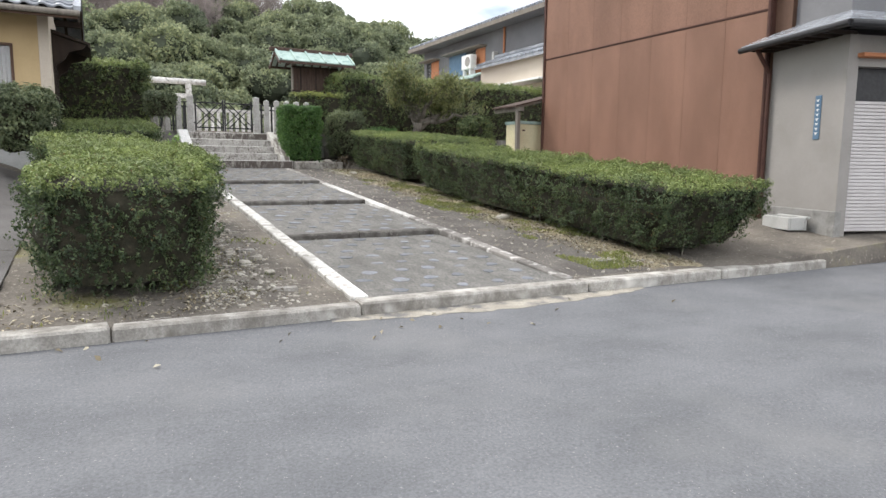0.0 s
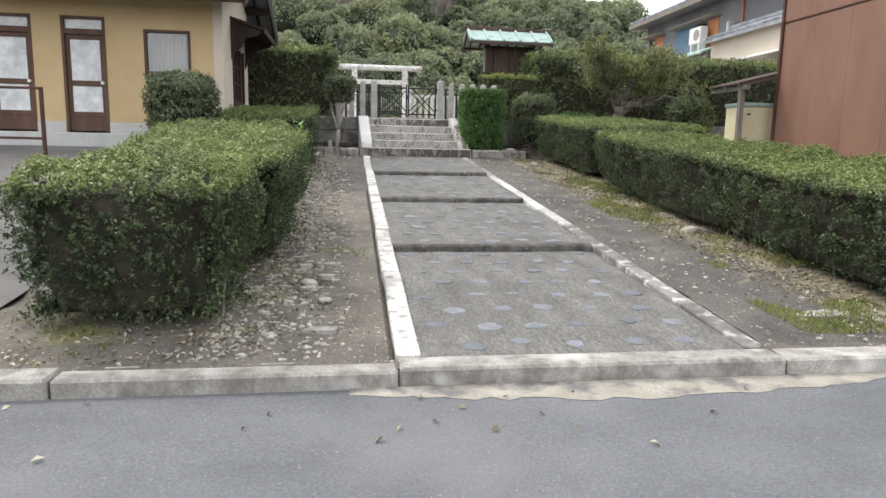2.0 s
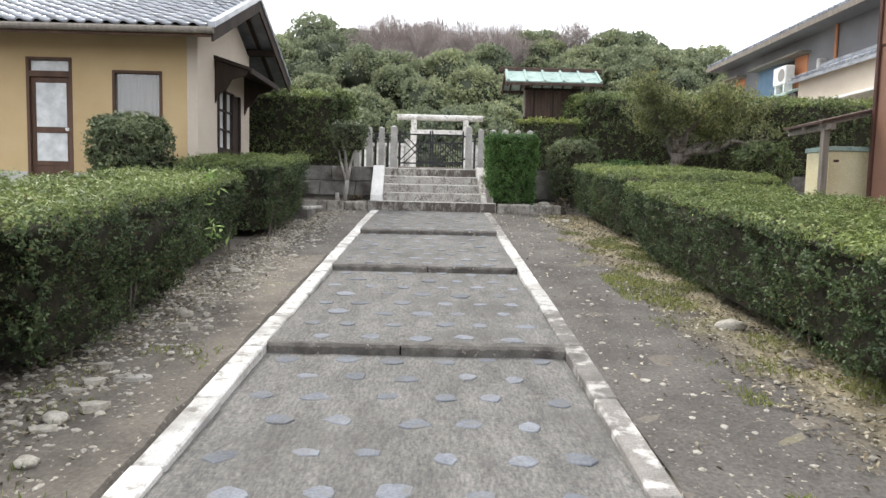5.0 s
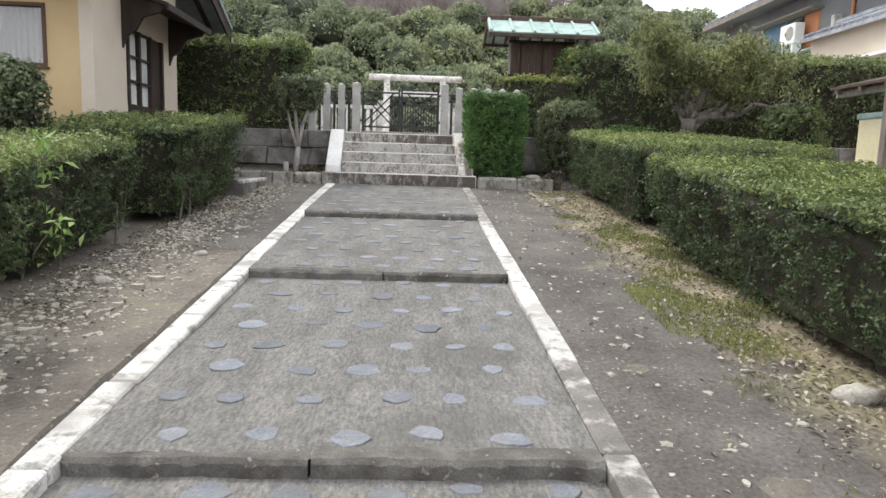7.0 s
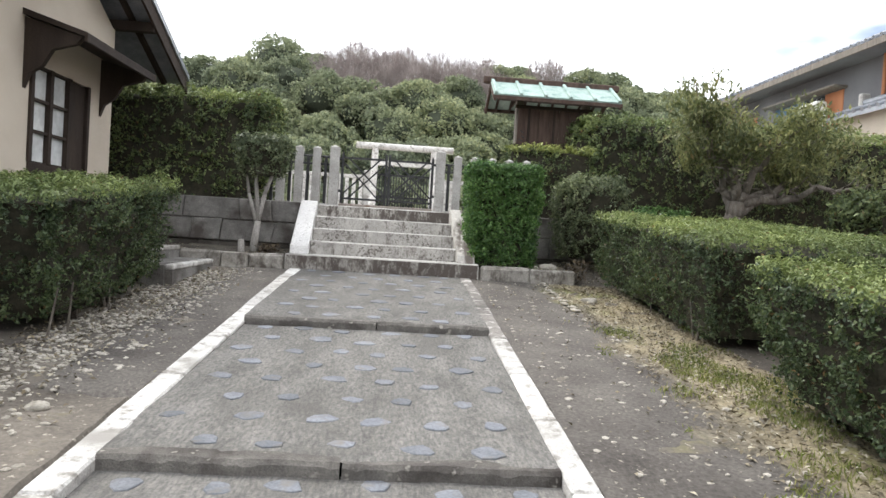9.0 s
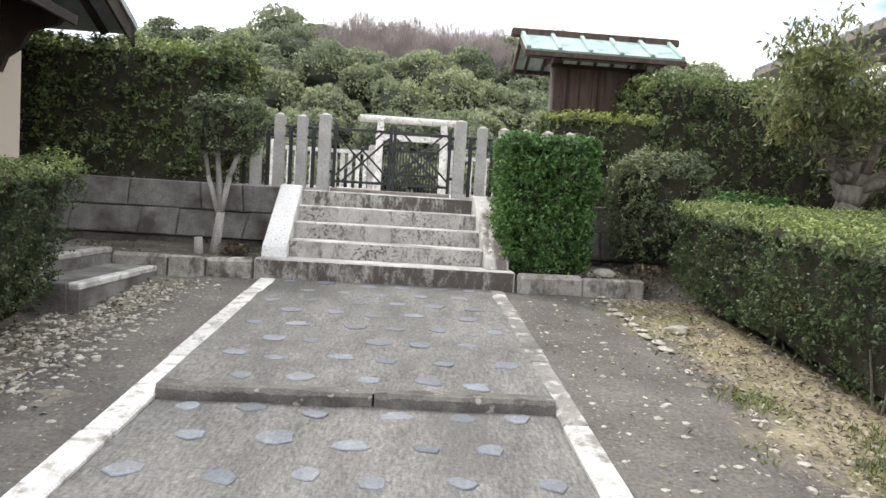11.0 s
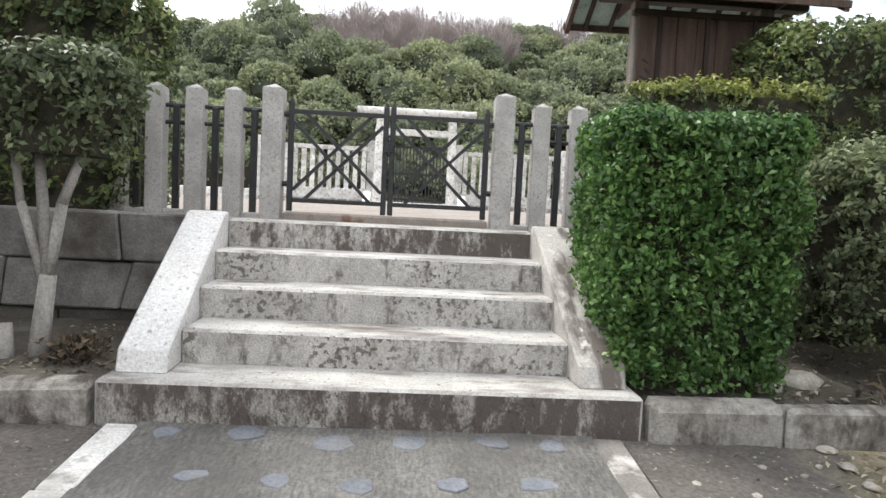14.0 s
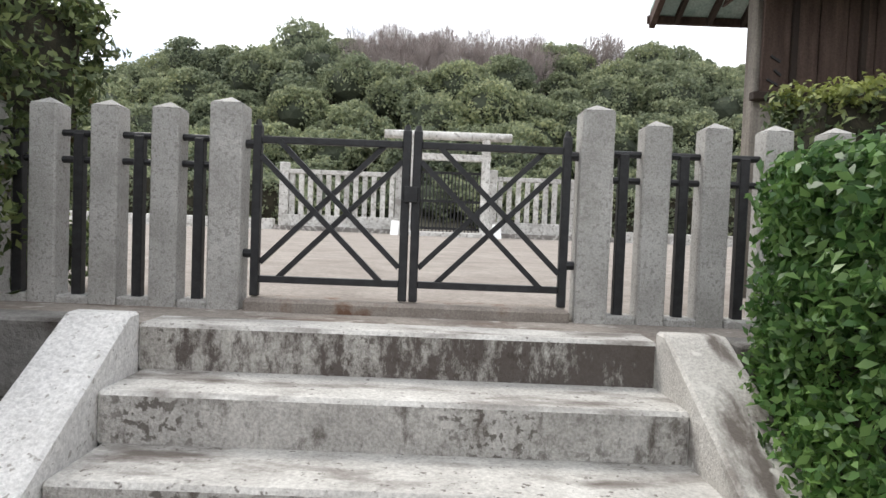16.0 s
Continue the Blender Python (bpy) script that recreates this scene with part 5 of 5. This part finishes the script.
    d[:, 2] = np.where(d[:, 2] < -0.6, -d[:, 2], d[:, 2])
    d /= np.linalg.norm(d, axis=1)[:, None]
    mid = c + d * rr * rw.uniform(0.68, 0.86, (clumps, 1))
    size = rr.mean() * rw.uniform(0.17, 0.3, (clumps, 1))
    n = rw.normal(size=(clumps * leaves, 3)) + np.repeat(d, leaves, axis=0) * 0.8 + (0, 0, 0.3)
    n /= np.linalg.norm(n, axis=1)[:, None]
    p = np.repeat(mid, leaves, axis=0) + n * np.repeat(size, leaves, axis=0) * rw.uniform(0.7, 1.12, (clumps * leaves, 1))
    return p, n


blobs_p, blobs_n = [], []
core = bmesh.new()
rw = np.random.default_rng(21)
# the crowns that stand up from the crest: place, radius, top
spots = [(-12.6, 90, 3.7, 24.6), (-17.6, 92, 2.6, 22.0), (-21.5, 90, 2.7, 21.6), (-26.0, 91, 3.1, 22.3), (14.2, 91, 2.6, 23.4), (17.6, 89, 2.2, 22.0), (28.6, 91, 3.0, 23.6), (33.5, 92, 2.6, 21.8), (9.0, 80, 2.7, 19.0), (1.6, 66, 2.9, 9.8)]
for k in range(7000):
    x, y = rw.uniform(-50, 54), rw.uniform(61, 99)
    gap = 2.9 if y < 84 else 3.3
    if all((x - a[0]) ** 2 + (y - a[1]) ** 2 > gap ** 2 for a in spots):
        spots.append((x, y, 0, 0))
bare_spots = [(x + rw.uniform(-0.9, 0.9), y + rw.uniform(-1, 1)) for x in np.arange(-6.6, 13.5, 2.1) for y in (82.5, 85.5, 88.5, 92)]
bare_spots += [(x + rw.uniform(-0.7, 0.7), 90 + rw.uniform(-1.5, 1.5)) for x in np.arange(18.8, 26, 1.8)]
for x, y, r, height in spots:
    ground_z = float(gz(x, y))
    if not r:
        bare = (-7 < x < 13 and y > 81.5 and rw.random() < 0.95) or (18.5 < x < 26 and y > 88)
        if bare:
            continue
        r = rw.uniform(1.9, 3.4) if y > 68 else rw.uniform(1.7, 2.5)
        height = ground_z + rw.uniform(1.15, 1.75) * r
    rr = np.array([r * 1.12, r * 1.08, r * rw.uniform(0.72, 0.95)])
    c = np.array([x, y, height - rr[2]])
    p, n = crown(c, rr, int(30 + 14 * r), 42)
    blobs_p.append(p)
    blobs_n.append(n)
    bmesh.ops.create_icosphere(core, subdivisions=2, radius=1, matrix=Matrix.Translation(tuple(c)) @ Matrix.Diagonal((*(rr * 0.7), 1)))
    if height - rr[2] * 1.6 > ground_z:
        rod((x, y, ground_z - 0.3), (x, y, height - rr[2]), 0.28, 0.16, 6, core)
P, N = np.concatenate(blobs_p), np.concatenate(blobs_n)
woods = tagged(quads_object("evergreen_woods", leaf_verts(P, N, 0.33, 0.24, 0.45), HAZED_WOOD_LEAF), "dense evergreen woods with rounded crowns on the mound", "woods", kind="stuff")
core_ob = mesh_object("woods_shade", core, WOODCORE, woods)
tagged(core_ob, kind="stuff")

tv = []


def twig(a, d, length, w, depth):
    """A bare branch of thin flat strips that fork."""
    b = a + d * length
    s = np.cross(d, rw.normal(size=3))
    s = s / (np.linalg.norm(s) + 1e-9) * w
    tv.extend((a - s, a + s, b + s * 0.6, b - s * 0.6))
    if depth == 0:
        return
    for _ in range(4 if depth < 3 else 3):
        e = d + rw.normal(size=3) * 0.42
        e[2] = abs(e[2]) * 0.8 + 0.25
        e /= np.linalg.norm(e)
        twig(a + d * length * rw.uniform(0.55, 1.0), e, length * rw.uniform(0.55, 0.8), w * 0.55, depth - 1)


haze = []
for x, y in bare_spots:
    for _ in range(3):
        bx, by = x + rw.uniform(-1.5, 1.5), y + rw.uniform(-1.5, 1.5)
        d = np.array([rw.normal() * 0.08, rw.normal() * 0.08, 1.0])
        twig(np.array([bx, by, float(gz(bx, by)) - 0.2]), d, rw.uniform(1.7, 2.5), 0.07, 4)
        n = 330
        q = rw.normal(size=(n, 3))
        q = q / np.linalg.norm(q, axis=1)[:, None] * (rw.uniform(0.25, 1, n) ** 0.5)[:, None] * (1.25, 1.25, 2.0)
        d = q * (0.35, 0.35, 0.2) + rw.normal(size=(n, 3)) * 0.25 + (0, 0, 0.75)
        d = d / np.linalg.norm(d, axis=1)[:, None] * rw.uniform(0.4, 1.1, n)[:, None]
        s_ = np.cross(d, rw.normal(size=(n, 3)))
        s_ = s_ / (np.linalg.norm(s_, axis=1)[:, None] + 1e-9) * 0.02
        q += (bx, by, float(gz(bx, by)) + rw.uniform(0.5, 3.7))
        haze.append(np.stack([q - s_, q + s_, q + d + s_ * 0.5, q + d - s_ * 0.5], 1).reshape(-1, 3))
tv = np.concatenate([np.array(tv)] + haze)
tagged(quads_object("bare_woods", tv, TWIG), "leafless grey-brown trees along the top of the mound", "woods", kind="stuff")

# ---- litter, pebbles, moss, sand ----
def scatter(count, xa, xb, ya, yb, bias=None):
    x = RNG.uniform(xa, xb, count)
    y = RNG.uniform(ya, yb, count)
    if bias is not None:
        keep = RNG.uniform(0, 1, count) < bias(x, y)
        x, y = x[keep], y[keep]
    return x, y


def surface_z(x, y):
    p = np.stack([x, y, 0 * x], -1)
    return gz(x, y) + np.maximum(wave(p, 0.7, 3) * 0.012 + wave(p, 0.25, 4) * 0.007, np.where(((x > 4.55) & (x < 5.5)) | ((x > 1.3) & (x < 2) & (y > 12.4)), 0.016, np.where((x > 5.4) & (x < 6.75), 0.02, -0.05)))


def litter(name, spots, length, width, material, label, lift=0.008):
    x = np.concatenate([s[0] for s in spots])
    y = np.concatenate([s[1] for s in spots])
    p = np.stack([x, y, surface_z(x, y) + lift + RNG.uniform(0, 0.012, len(x))], -1)
    n = np.tile((0.0, 0.0, 1.0), (len(x), 1))
    return tagged(quads_object(name, leaf_verts(p, n, length, width, 0.72), material), label, "leaf litter", kind="stuff")


near_right = lambda x, y: np.where(x < 5.45, 0.035, np.clip((x - 5.0) / 0.9, 0.05, 1))
near_left = lambda x, y: np.clip((1.95 - x) / 0.8, 0.04, 1) ** 2.0
litter("fallen_leaves", [scatter(15000, 4.6, 6.6, 5.6, 17.5, near_right), scatter(6000, 0.6, 1.98, 5.6, 17.4, near_left), scatter(700, 4.7, 7.2, 17.7, 18.9), scatter(700, -0.3, 1.9, 17.8, 18.9), scatter(420, -0.8, 1.1, 5.5, 6.3)], 0.042, 0.02, LITTER, "dry fallen leaves on the earth beside the path")


def tuft_bias(x, y):
    p = np.stack([x, y, 0 * x], -1)
    return np.clip(wave(p, 1.1, 52) * 1.6 + 0.1, 0, 1) * np.clip((x - 4.9) / 0.7, 0, 1)


gx_, gy_ = scatter(28000, 5.3, 6.6, 7.5, 15.2, tuft_bias)
hx_, hy_ = scatter(3000, 5.0, 6.1, 5.75, 6.5, lambda x, y: np.clip(wave(np.stack([x, y, 0 * x], -1), 0.8, 60) + 0.5, 0, 1))
lx_, ly_ = scatter(5000, -0.9, 1.9, 5.5, 8.5, lambda x, y: np.clip(wave(np.stack([x, y, 0 * x], -1), 0.7, 61) * 1.3 - 0.35, 0, 1))
x = np.concatenate([gx_, hx_, lx_])
y = np.concatenate([gy_, hy_, ly_])
p = np.stack([x, y, surface_z(x, y) + 0.012], -1)
n = RNG.normal(size=p.shape) * (1, 1, 0.15)
tagged(quads_object("grass", leaf_verts(p, n, 0.055, 0.009, 0.8, droop=-2.0), GRASS), "short yellow-green moss and grass tufts", "grass", kind="stuff")


def pebbles(name, spots, lo, hi, material, label):
    bm = bmesh.new()
    bmesh.ops.create_icosphere(bm, subdivisions=1, radius=1)
    base = np.array([v.co[:] for v in bm.verts])
    tri = np.array([[v.index for v in f.verts] for f in bm.faces])
    bm.free()
    x = np.concatenate([s[0] for s in spots])
    y = np.concatenate([s[1] for s in spots])
    z = surface_z(x, y)
    out = []
    for a, b, c in zip(x, y, z):
        s = RNG.uniform(lo, hi) * RNG.uniform(0.6, 1.3, 3) * (1, 1, 0.55)
        out.append((base * RNG.uniform(0.85, 1.15, base.shape) * s + (a, b, c))[tri].reshape(-1, 3))
    return tagged(quads_object(name, np.concatenate(out), material, per=3), label, "pebbles", kind="stuff")


PEBBLE = surface("pebble", (0.26, 0.24, 0.2), (0.5, 0.47, 0.41), 9, 60, 0.9, 0.3)
pebbles("pebbles", [scatter(5200, 0.75, 1.98, 5.6, 17.3, near_left), scatter(420, 4.6, 6.2, 5.6, 17.4), scatter(260, 1.0, 1.6, 12.5, 17.2)], 0.008, 0.032, PEBBLE, "small pale stones and grit on the earth")


def rock(name, x, y, sx, sy, sz, label, material, group=""):
    bm = bmesh.new()
    bmesh.ops.create_icosphere(bm, subdivisions=3, radius=1)
    co = np.array([v.co[:] for v in bm.verts])
    co = co * (1 + 0.16 * wave(co + x * 7, 1.6, int(x * 31) % 97) + 0.06 * wave(co + y, 0.6, 5))[:, None] * (sx, sy, sz)
    for v, c in zip(bm.verts, co):
        v.co = c
    ob = mesh_object(name, bm, material, smooth=True)
    ob.location = (x, y, float(surface_z(np.array([x]), np.array([y]))[0]) + sz * 0.35)
    return tagged(ob, label, "stone", group)


random.seed(5)
for k in range(11):
    yy = 15.75 + 0.18 * k
    rock("edge_stone", 5.56 + random.uniform(-0.03, 0.03), yy, 0.03 + random.uniform(0, 0.03), random.uniform(0.04, 0.1), 0.014, "small pale edging stone set in the earth", PEBBLE, "line of edging stones")
for x, y, s in ((5.9, 16.3, 0.1), (5.95, 9.2, 0.12), (6.05, 17.9, 0.16), (5.75, 18.1, 0.13), (1.35, 7.2, 0.07), (1.25, 9.3, 0.08), (1.5, 6.7, 0.06), (1.1, 11.2, 0.08), (5.5, 18.0, 0.1), (1.55, 12.2, 0.07)):
    rock("loose_stone", x, y, s, s * 0.75, s * 0.5, "rounded pale loose stone on the earth", PEBBLE, "loose stones")


def flat_piece(x, y, r, squash, sides, wob, z0, z1, turn=0.0, bm=None):
    pts = []
    for k in range(sides):
        a = 6.2832 * k / sides + random.uniform(-0.22, 0.22)
        q = r * random.uniform(1 - wob, 1 + wob)
        pts.append((x + math.cos(a + turn) * q, y + math.sin(a + turn) * q * squash, z0))
    return prism(pts, (0, 0, z1 - z0), bm)


for x, y, r in ((5.4, 6.22, 0.36), (5.85, 6.05, 0.2), (1.5, 6.05, 0.14), (1.5, 7.8, 0.13)):
    zz = float(gz(x, y))
    ob = mesh_object("broken_slab", flat_piece(x, y, r, 0.45, 9, 0.25, zz - 0.05, zz + 0.02), KERB)
    tagged(ob, "pale broken concrete slab flush with the earth", "slab", "broken slabs")

random.seed(31)
for k in range(16):
    x, y = random.uniform(1.05, 1.6), random.choice((random.uniform(6.2, 8.2), random.uniform(8.2, 12)))
    zz = float(surface_z(np.array([x]), np.array([y]))[0])
    ob = mesh_object("rubble_piece", flat_piece(x, y, random.uniform(0.035, 0.085), random.uniform(0.5, 0.8), 5, 0.3, zz - 0.02, zz + random.uniform(0.015, 0.04), random.uniform(0, 3)), PEBBLE)
    tagged(ob, "angular pale rubble piece lying on the earth", "rubble", "rubble pieces")

# paved drive up to the ochre house
DRIVE = surface("drive_concrete", (0.115, 0.108, 0.104), (0.17, 0.162, 0.155), 1.0, 70, 0.9, 0.6, stain=((0.085, 0.08, 0.075), 0.8, 0.5, 0.75))
drive = thing("driveway", (-3.5, 9.5, 0.5), "grey-brown sloping concrete driveway beside the hedge", "driveway", kind="structure")
for y0, y1 in ((5.6, 8.3), (8.32, 11.0), (11.02, 14.33)):
    ob = grid_object("drive_bay", np.linspace(-9.5, -0.82, 30), np.linspace(y0, y1, 10), lambda x, y: gz(x, y) + 0.022, DRIVE)
    ob.parent = drive
    under(ob, drive)

# stone steps towards the house
for x0, x1, y0, y1, z1, xn in ((0.5, 0.98, 15.98, 17.56, 1.44, 0.1), (-1.9, 0.52, 16.0, 17.58, 1.6, 0.12)):
    st = thing("slab_step", ((x0 + x1) / 2, (y0 + y1) / 2, 1.2), "low stone step with a pale worn nosing", "stone step", "slab steps")
    wpart("tread", box(x0, x1 - xn, y0, y1, 1.0, z1 - 0.006, 0.01), WALLSTONE, st)
    wpart("face_stone", box(x1 - xn + 0.003, x1 - 0.012, y0 + 0.01, y1, 1.0, z1 - 0.06), WALLSTONE, st)
    wpart("nosing", box(x1 - xn + 0.003, x1, y0, y1, z1 - 0.06, z1, 0.012), WHITESTONE if z1 < 1.5 else KERB, st, "pale granite nosing")

# dark worn earth beside the path, turning to straw-coloured moss below the hedge
def worn_earth():
    m, n, l, b = shader("worn_earth", 0.95, 0.2)
    grain = noise_node(n, l, 42, 4)
    dark = ramp_node(n, l, noise_node(n, l, 1.5, 6), [(0.3, (0.085, 0.077, 0.07)), (0.7, (0.16, 0.147, 0.132))])
    straw = ramp_node(n, l, noise_node(n, l, 2.4, 6), [(0.32, (0.22, 0.187, 0.125)), (0.68, (0.38, 0.33, 0.225))])
    moss = ramp_node(n, l, noise_node(n, l, 1.3, 5), [(0.53, (0, 0, 0)), (0.66, (0.8, 0.8, 0.8))])
    straw = mix_node(n, l, moss, straw, (0.21, 0.22, 0.08))
    g = n.new("ShaderNodeNewGeometry")
    xyz = n.new("ShaderNodeSeparateXYZ")
    l.new(g.outputs["Position"], xyz.inputs[0])
    drift = n.new("ShaderNodeMath")
    drift.operation = "MULTIPLY_ADD"
    drift.inputs[1].default_value = 1.5
    l.new(noise_node(n, l, 1.1, 8, None, 0.68), drift.inputs[0])
    along = n.new("ShaderNodeMath")
    along.operation = "MULTIPLY_ADD"
    along.inputs[1].default_value = 0.02
    l.new(xyz.outputs["Y"], along.inputs[0])
    l.new(xyz.outputs["X"], along.inputs[2])
    l.new(along.outputs[0], drift.inputs[2])
    part_ = n.new("ShaderNodeMapRange")
    part_.inputs["From Min"].default_value, part_.inputs["From Max"].default_value = 6.5, 6.95
    l.new(drift.outputs[0], part_.inputs["Value"])
    col = mix_node(n, l, part_.outputs[0], dark, straw)
    col = mix_node(n, l, 0.7, col, ramp_node(n, l, grain, [(0.3, (0.5, 0.5, 0.5)), (0.7, (1.35, 1.35, 1.35))]), "MULTIPLY")
    chips = ramp_node(n, l, noise_node(n, l, 27, 2), [(0.66, (0, 0, 0)), (0.71, (1, 1, 1))])
    col = mix_node(n, l, chips, col, (0.34, 0.31, 0.26))
    l.new(col, b.inputs["Base Color"])
    k = n.new("ShaderNodeBump")
    k.inputs["Strength"].default_value, k.inputs["Distance"].default_value = 1.0, 0.012
    l.new(grain, k.inputs["Height"])
    l.new(k.outputs["Normal"], b.inputs["Normal"])
    return m


EARTH = worn_earth()
for a, b, y0, y1, right in ((1.25, 2.0, 12.4, 17.57, False), (4.55, 6.75, 5.56, 17.57, True)):
    xs_ = np.linspace(a, b, 8 if not right else 23)
    ys_ = np.linspace(y0, y1, 90)

    def earth_z(x, y):
        p = np.stack([x.ravel(), y.ravel(), 0 * x.ravel()], -1)
        z = np.where(x < 5.4, 0.284 + 0.088 * (y - 5.4), gz(np.minimum(x, 6.2), np.minimum(y, 17.6)) + 0.014)
        z = z + (wave(p, 0.6, 71) * 0.006 + wave(p, 0.22, 72) * 0.004).reshape(x.shape)
        rim = np.minimum(np.abs(x - a) if not right else np.abs(x - b), np.minimum(y - y0, 1.0))
        return z - 0.05 * np.clip(1 - rim / 0.12, 0, 1)

    ob = grid_object("side_earth", xs_, ys_, earth_z, EARTH)
    ob.data.polygons.foreach_set("use_smooth", [True] * len(ob.data.polygons))
    tagged(ob, "dark worn earth turning to dry moss below the hedge" if right else "dark worn earth beside the white edging", "earth", kind="structure")

# damp dark earth of the raised bed with a heap of dead leaves at the tree's foot
BEDEARTH = surface("bed_earth", (0.06, 0.052, 0.042), (0.125, 0.112, 0.092), 2.2, 40, 0.9, 0.9, stain=((0.17, 0.16, 0.13), 1.8, 0.54, 0.7))
for x0, x1 in ((0.2, 1.93), (4.68, 6.05)):
    ob = grid_object("bed_earth", np.linspace(x0, x1, 22), np.linspace(17.73, 19.02, 16), lambda x, y: 1.522 + 0.045 * (y - 17.7) + (wave(np.stack([x.ravel(), y.ravel(), 0 * x.ravel()], -1), 0.5, 81) * 0.012).reshape(x.shape), BEDEARTH)
    ob.data.polygons.foreach_set("use_smooth", [True] * len(ob.data.polygons))
    tagged(ob, "damp dark earth of the planting bed", "earth", kind="structure")


def dry_clump(name, x, y, z, wide, high, leaves, label, category):
    """Dead twigs with a few curled brown leaves."""
    ob = thing(name, (x, y, z), label, category)
    bm = bmesh.new()
    for _ in range(26):
        a = random.uniform(0, 6.28)
        q = random.uniform(0.2, 1.0) * wide
        rod((x + math.cos(a) * q * 0.3, y + math.sin(a) * q * 0.3, z - 0.01), (x + math.cos(a) * q, y + math.sin(a) * q, z + high * random.uniform(0.3, 1.0)), 0.006, 0.003, 5, bm)
    wpart("twigs", bm, BARK, ob)
    p = np.array([x, y, z]) + RNG.normal(size=(leaves, 3)) * (wide * 0.42, wide * 0.42, 0) + np.column_stack([np.zeros((leaves, 2)), RNG.uniform(0.0, high, leaves)])
    lv = quads_object("dead_leaves", leaf_verts(p, RNG.normal(size=(leaves, 3)), 0.055, 0.03, 0.4), DEADLEAF, ob)
    tagged(under(lv, ob), kind="stuff")


DEADLEAF = foliage("dead_leaf", (0.04, 0.03, 0.022), (0.1, 0.075, 0.05), (0.2, 0.16, 0.11), through_light=0.1, rough=0.8)
random.seed(44)
dry_clump("leaf_heap", 1.62, 18.1, 1.54, 0.17, 0.13, 220, "dark heap of dead leaves beside the tree", "leaf heap")
dry_clump("withered_shrub", 6.12, 17.72, 1.42, 0.2, 0.3, 160, "small withered brown shrub beside the bed edge", "shrub")

# long pale shoots growing out of the hedge
SHOOT = foliage("pale_shoot", (0.13, 0.22, 0.06), (0.2, 0.32, 0.1), (0.3, 0.42, 0.16), through_light=0.35)
for x, y, z in ((1.02, 10.62, 1.75), (1.0, 10.7, 1.25), (0.98, 9.2, 1.3)):
    spray = thing("shoot", (x, y, z - 0.2), "pale leafy shoot sticking out of the hedge", "shoot", "pale hedge shoots")
    wpart("stem", rod((x - 0.15, y, z - 0.2), (x + 0.06, y, z + 0.1), 0.006, 0.003, 5), BARK, spray)
    p = np.array([x, y, z]) + RNG.normal(size=(26, 3)) * (0.06, 0.09, 0.1)
    lv = quads_object("leaves", leaf_verts(p, RNG.normal(size=(26, 3)) * 0.4 + (0.3, -0.3, 0.6), 0.1, 0.035, 0.6), SHOOT, spray)
    tagged(under(lv, spray), kind="stuff")

# pale sand washed along the kerb
bm = bmesh.new()
vs = []
for k in range(40):
    x = 1.7 + 3.6 * k / 39
    w = 0.06 + 0.2 * math.sin(math.pi * k / 39) ** 0.8 + random.uniform(-0.03, 0.03)
    vs.append((bm.verts.new((x, 5.33, float(road_z(5.33)) + 0.012)), bm.verts.new((x, 5.33 - w, float(road_z(5.33 - w)) + 0.003))))
for a, b in zip(vs, vs[1:]):
    bm.faces.new((a[1], b[1], b[0], a[0]))
SAND = surface("washed_sand", (0.3, 0.275, 0.23), (0.42, 0.39, 0.33), 4, 120, 0.95, 0.5, stain=((0.16, 0.155, 0.15), 5, 0.5, 0.65))
tagged(mesh_object("sand", bm, SAND), "pale sand washed along the kerb on the road", "sand", kind="stuff")
xr, yr = scatter(45, -1.5, 6, 4.4, 5.25, lambda x, y: np.clip((y - 4.3), 0.1, 1))
p = np.stack([xr, yr, road_z(yr) + 0.012], -1)
tagged(quads_object("road_leaves", leaf_verts(p, np.tile((0.0, 0, 1), (len(xr), 1)), 0.055, 0.03, 0.7), LITTER), "few dry leaves on the asphalt by the kerb", "leaf litter", kind="stuff")

# ---- flat stones set in the path ----
random.seed(9)
stone_meshes = []
for k in range(14):
    bm = flat_piece(0, 0, random.uniform(0.068, 0.1), random.uniform(0.66, 1.0), random.randint(8, 11), 0.17, -0.03, 0.005)
    bmesh.ops.bevel(bm, geom=[e for e in bm.edges if all(v.co.z > 0 for v in e.verts)], offset=0.004, segments=1, affect="EDGES")
    me = bpy.data.meshes.new("set_stone")
    bm.to_mesh(me)
    bm.free()
    me.materials.append(SLATE)
    stone_meshes.append(me)
for y0, y1, _, _ in BAYS:
    for row in range(8):
        y = y0 + 0.2 + (y1 - y0 - 0.33) * row / 7
        n = 6 if row % 2 else 5
        for k in range(n):
            x = 2.36 + (1.84 * k / 5 if n == 6 else 1.84 * (k + 0.5) / 5) + random.uniform(-0.055, 0.055)
            yy = y + random.uniform(-0.045, 0.045)
            ob = new("set_stone", random.choice(stone_meshes))
            ob.parent = path
            ob.matrix_parent_inverse = Matrix.Translation(path.location).inverted()
            ob.matrix_basis = pose(x, yy, path_z(yy) + 0.001, 4.0, 0, random.uniform(-35, 35))
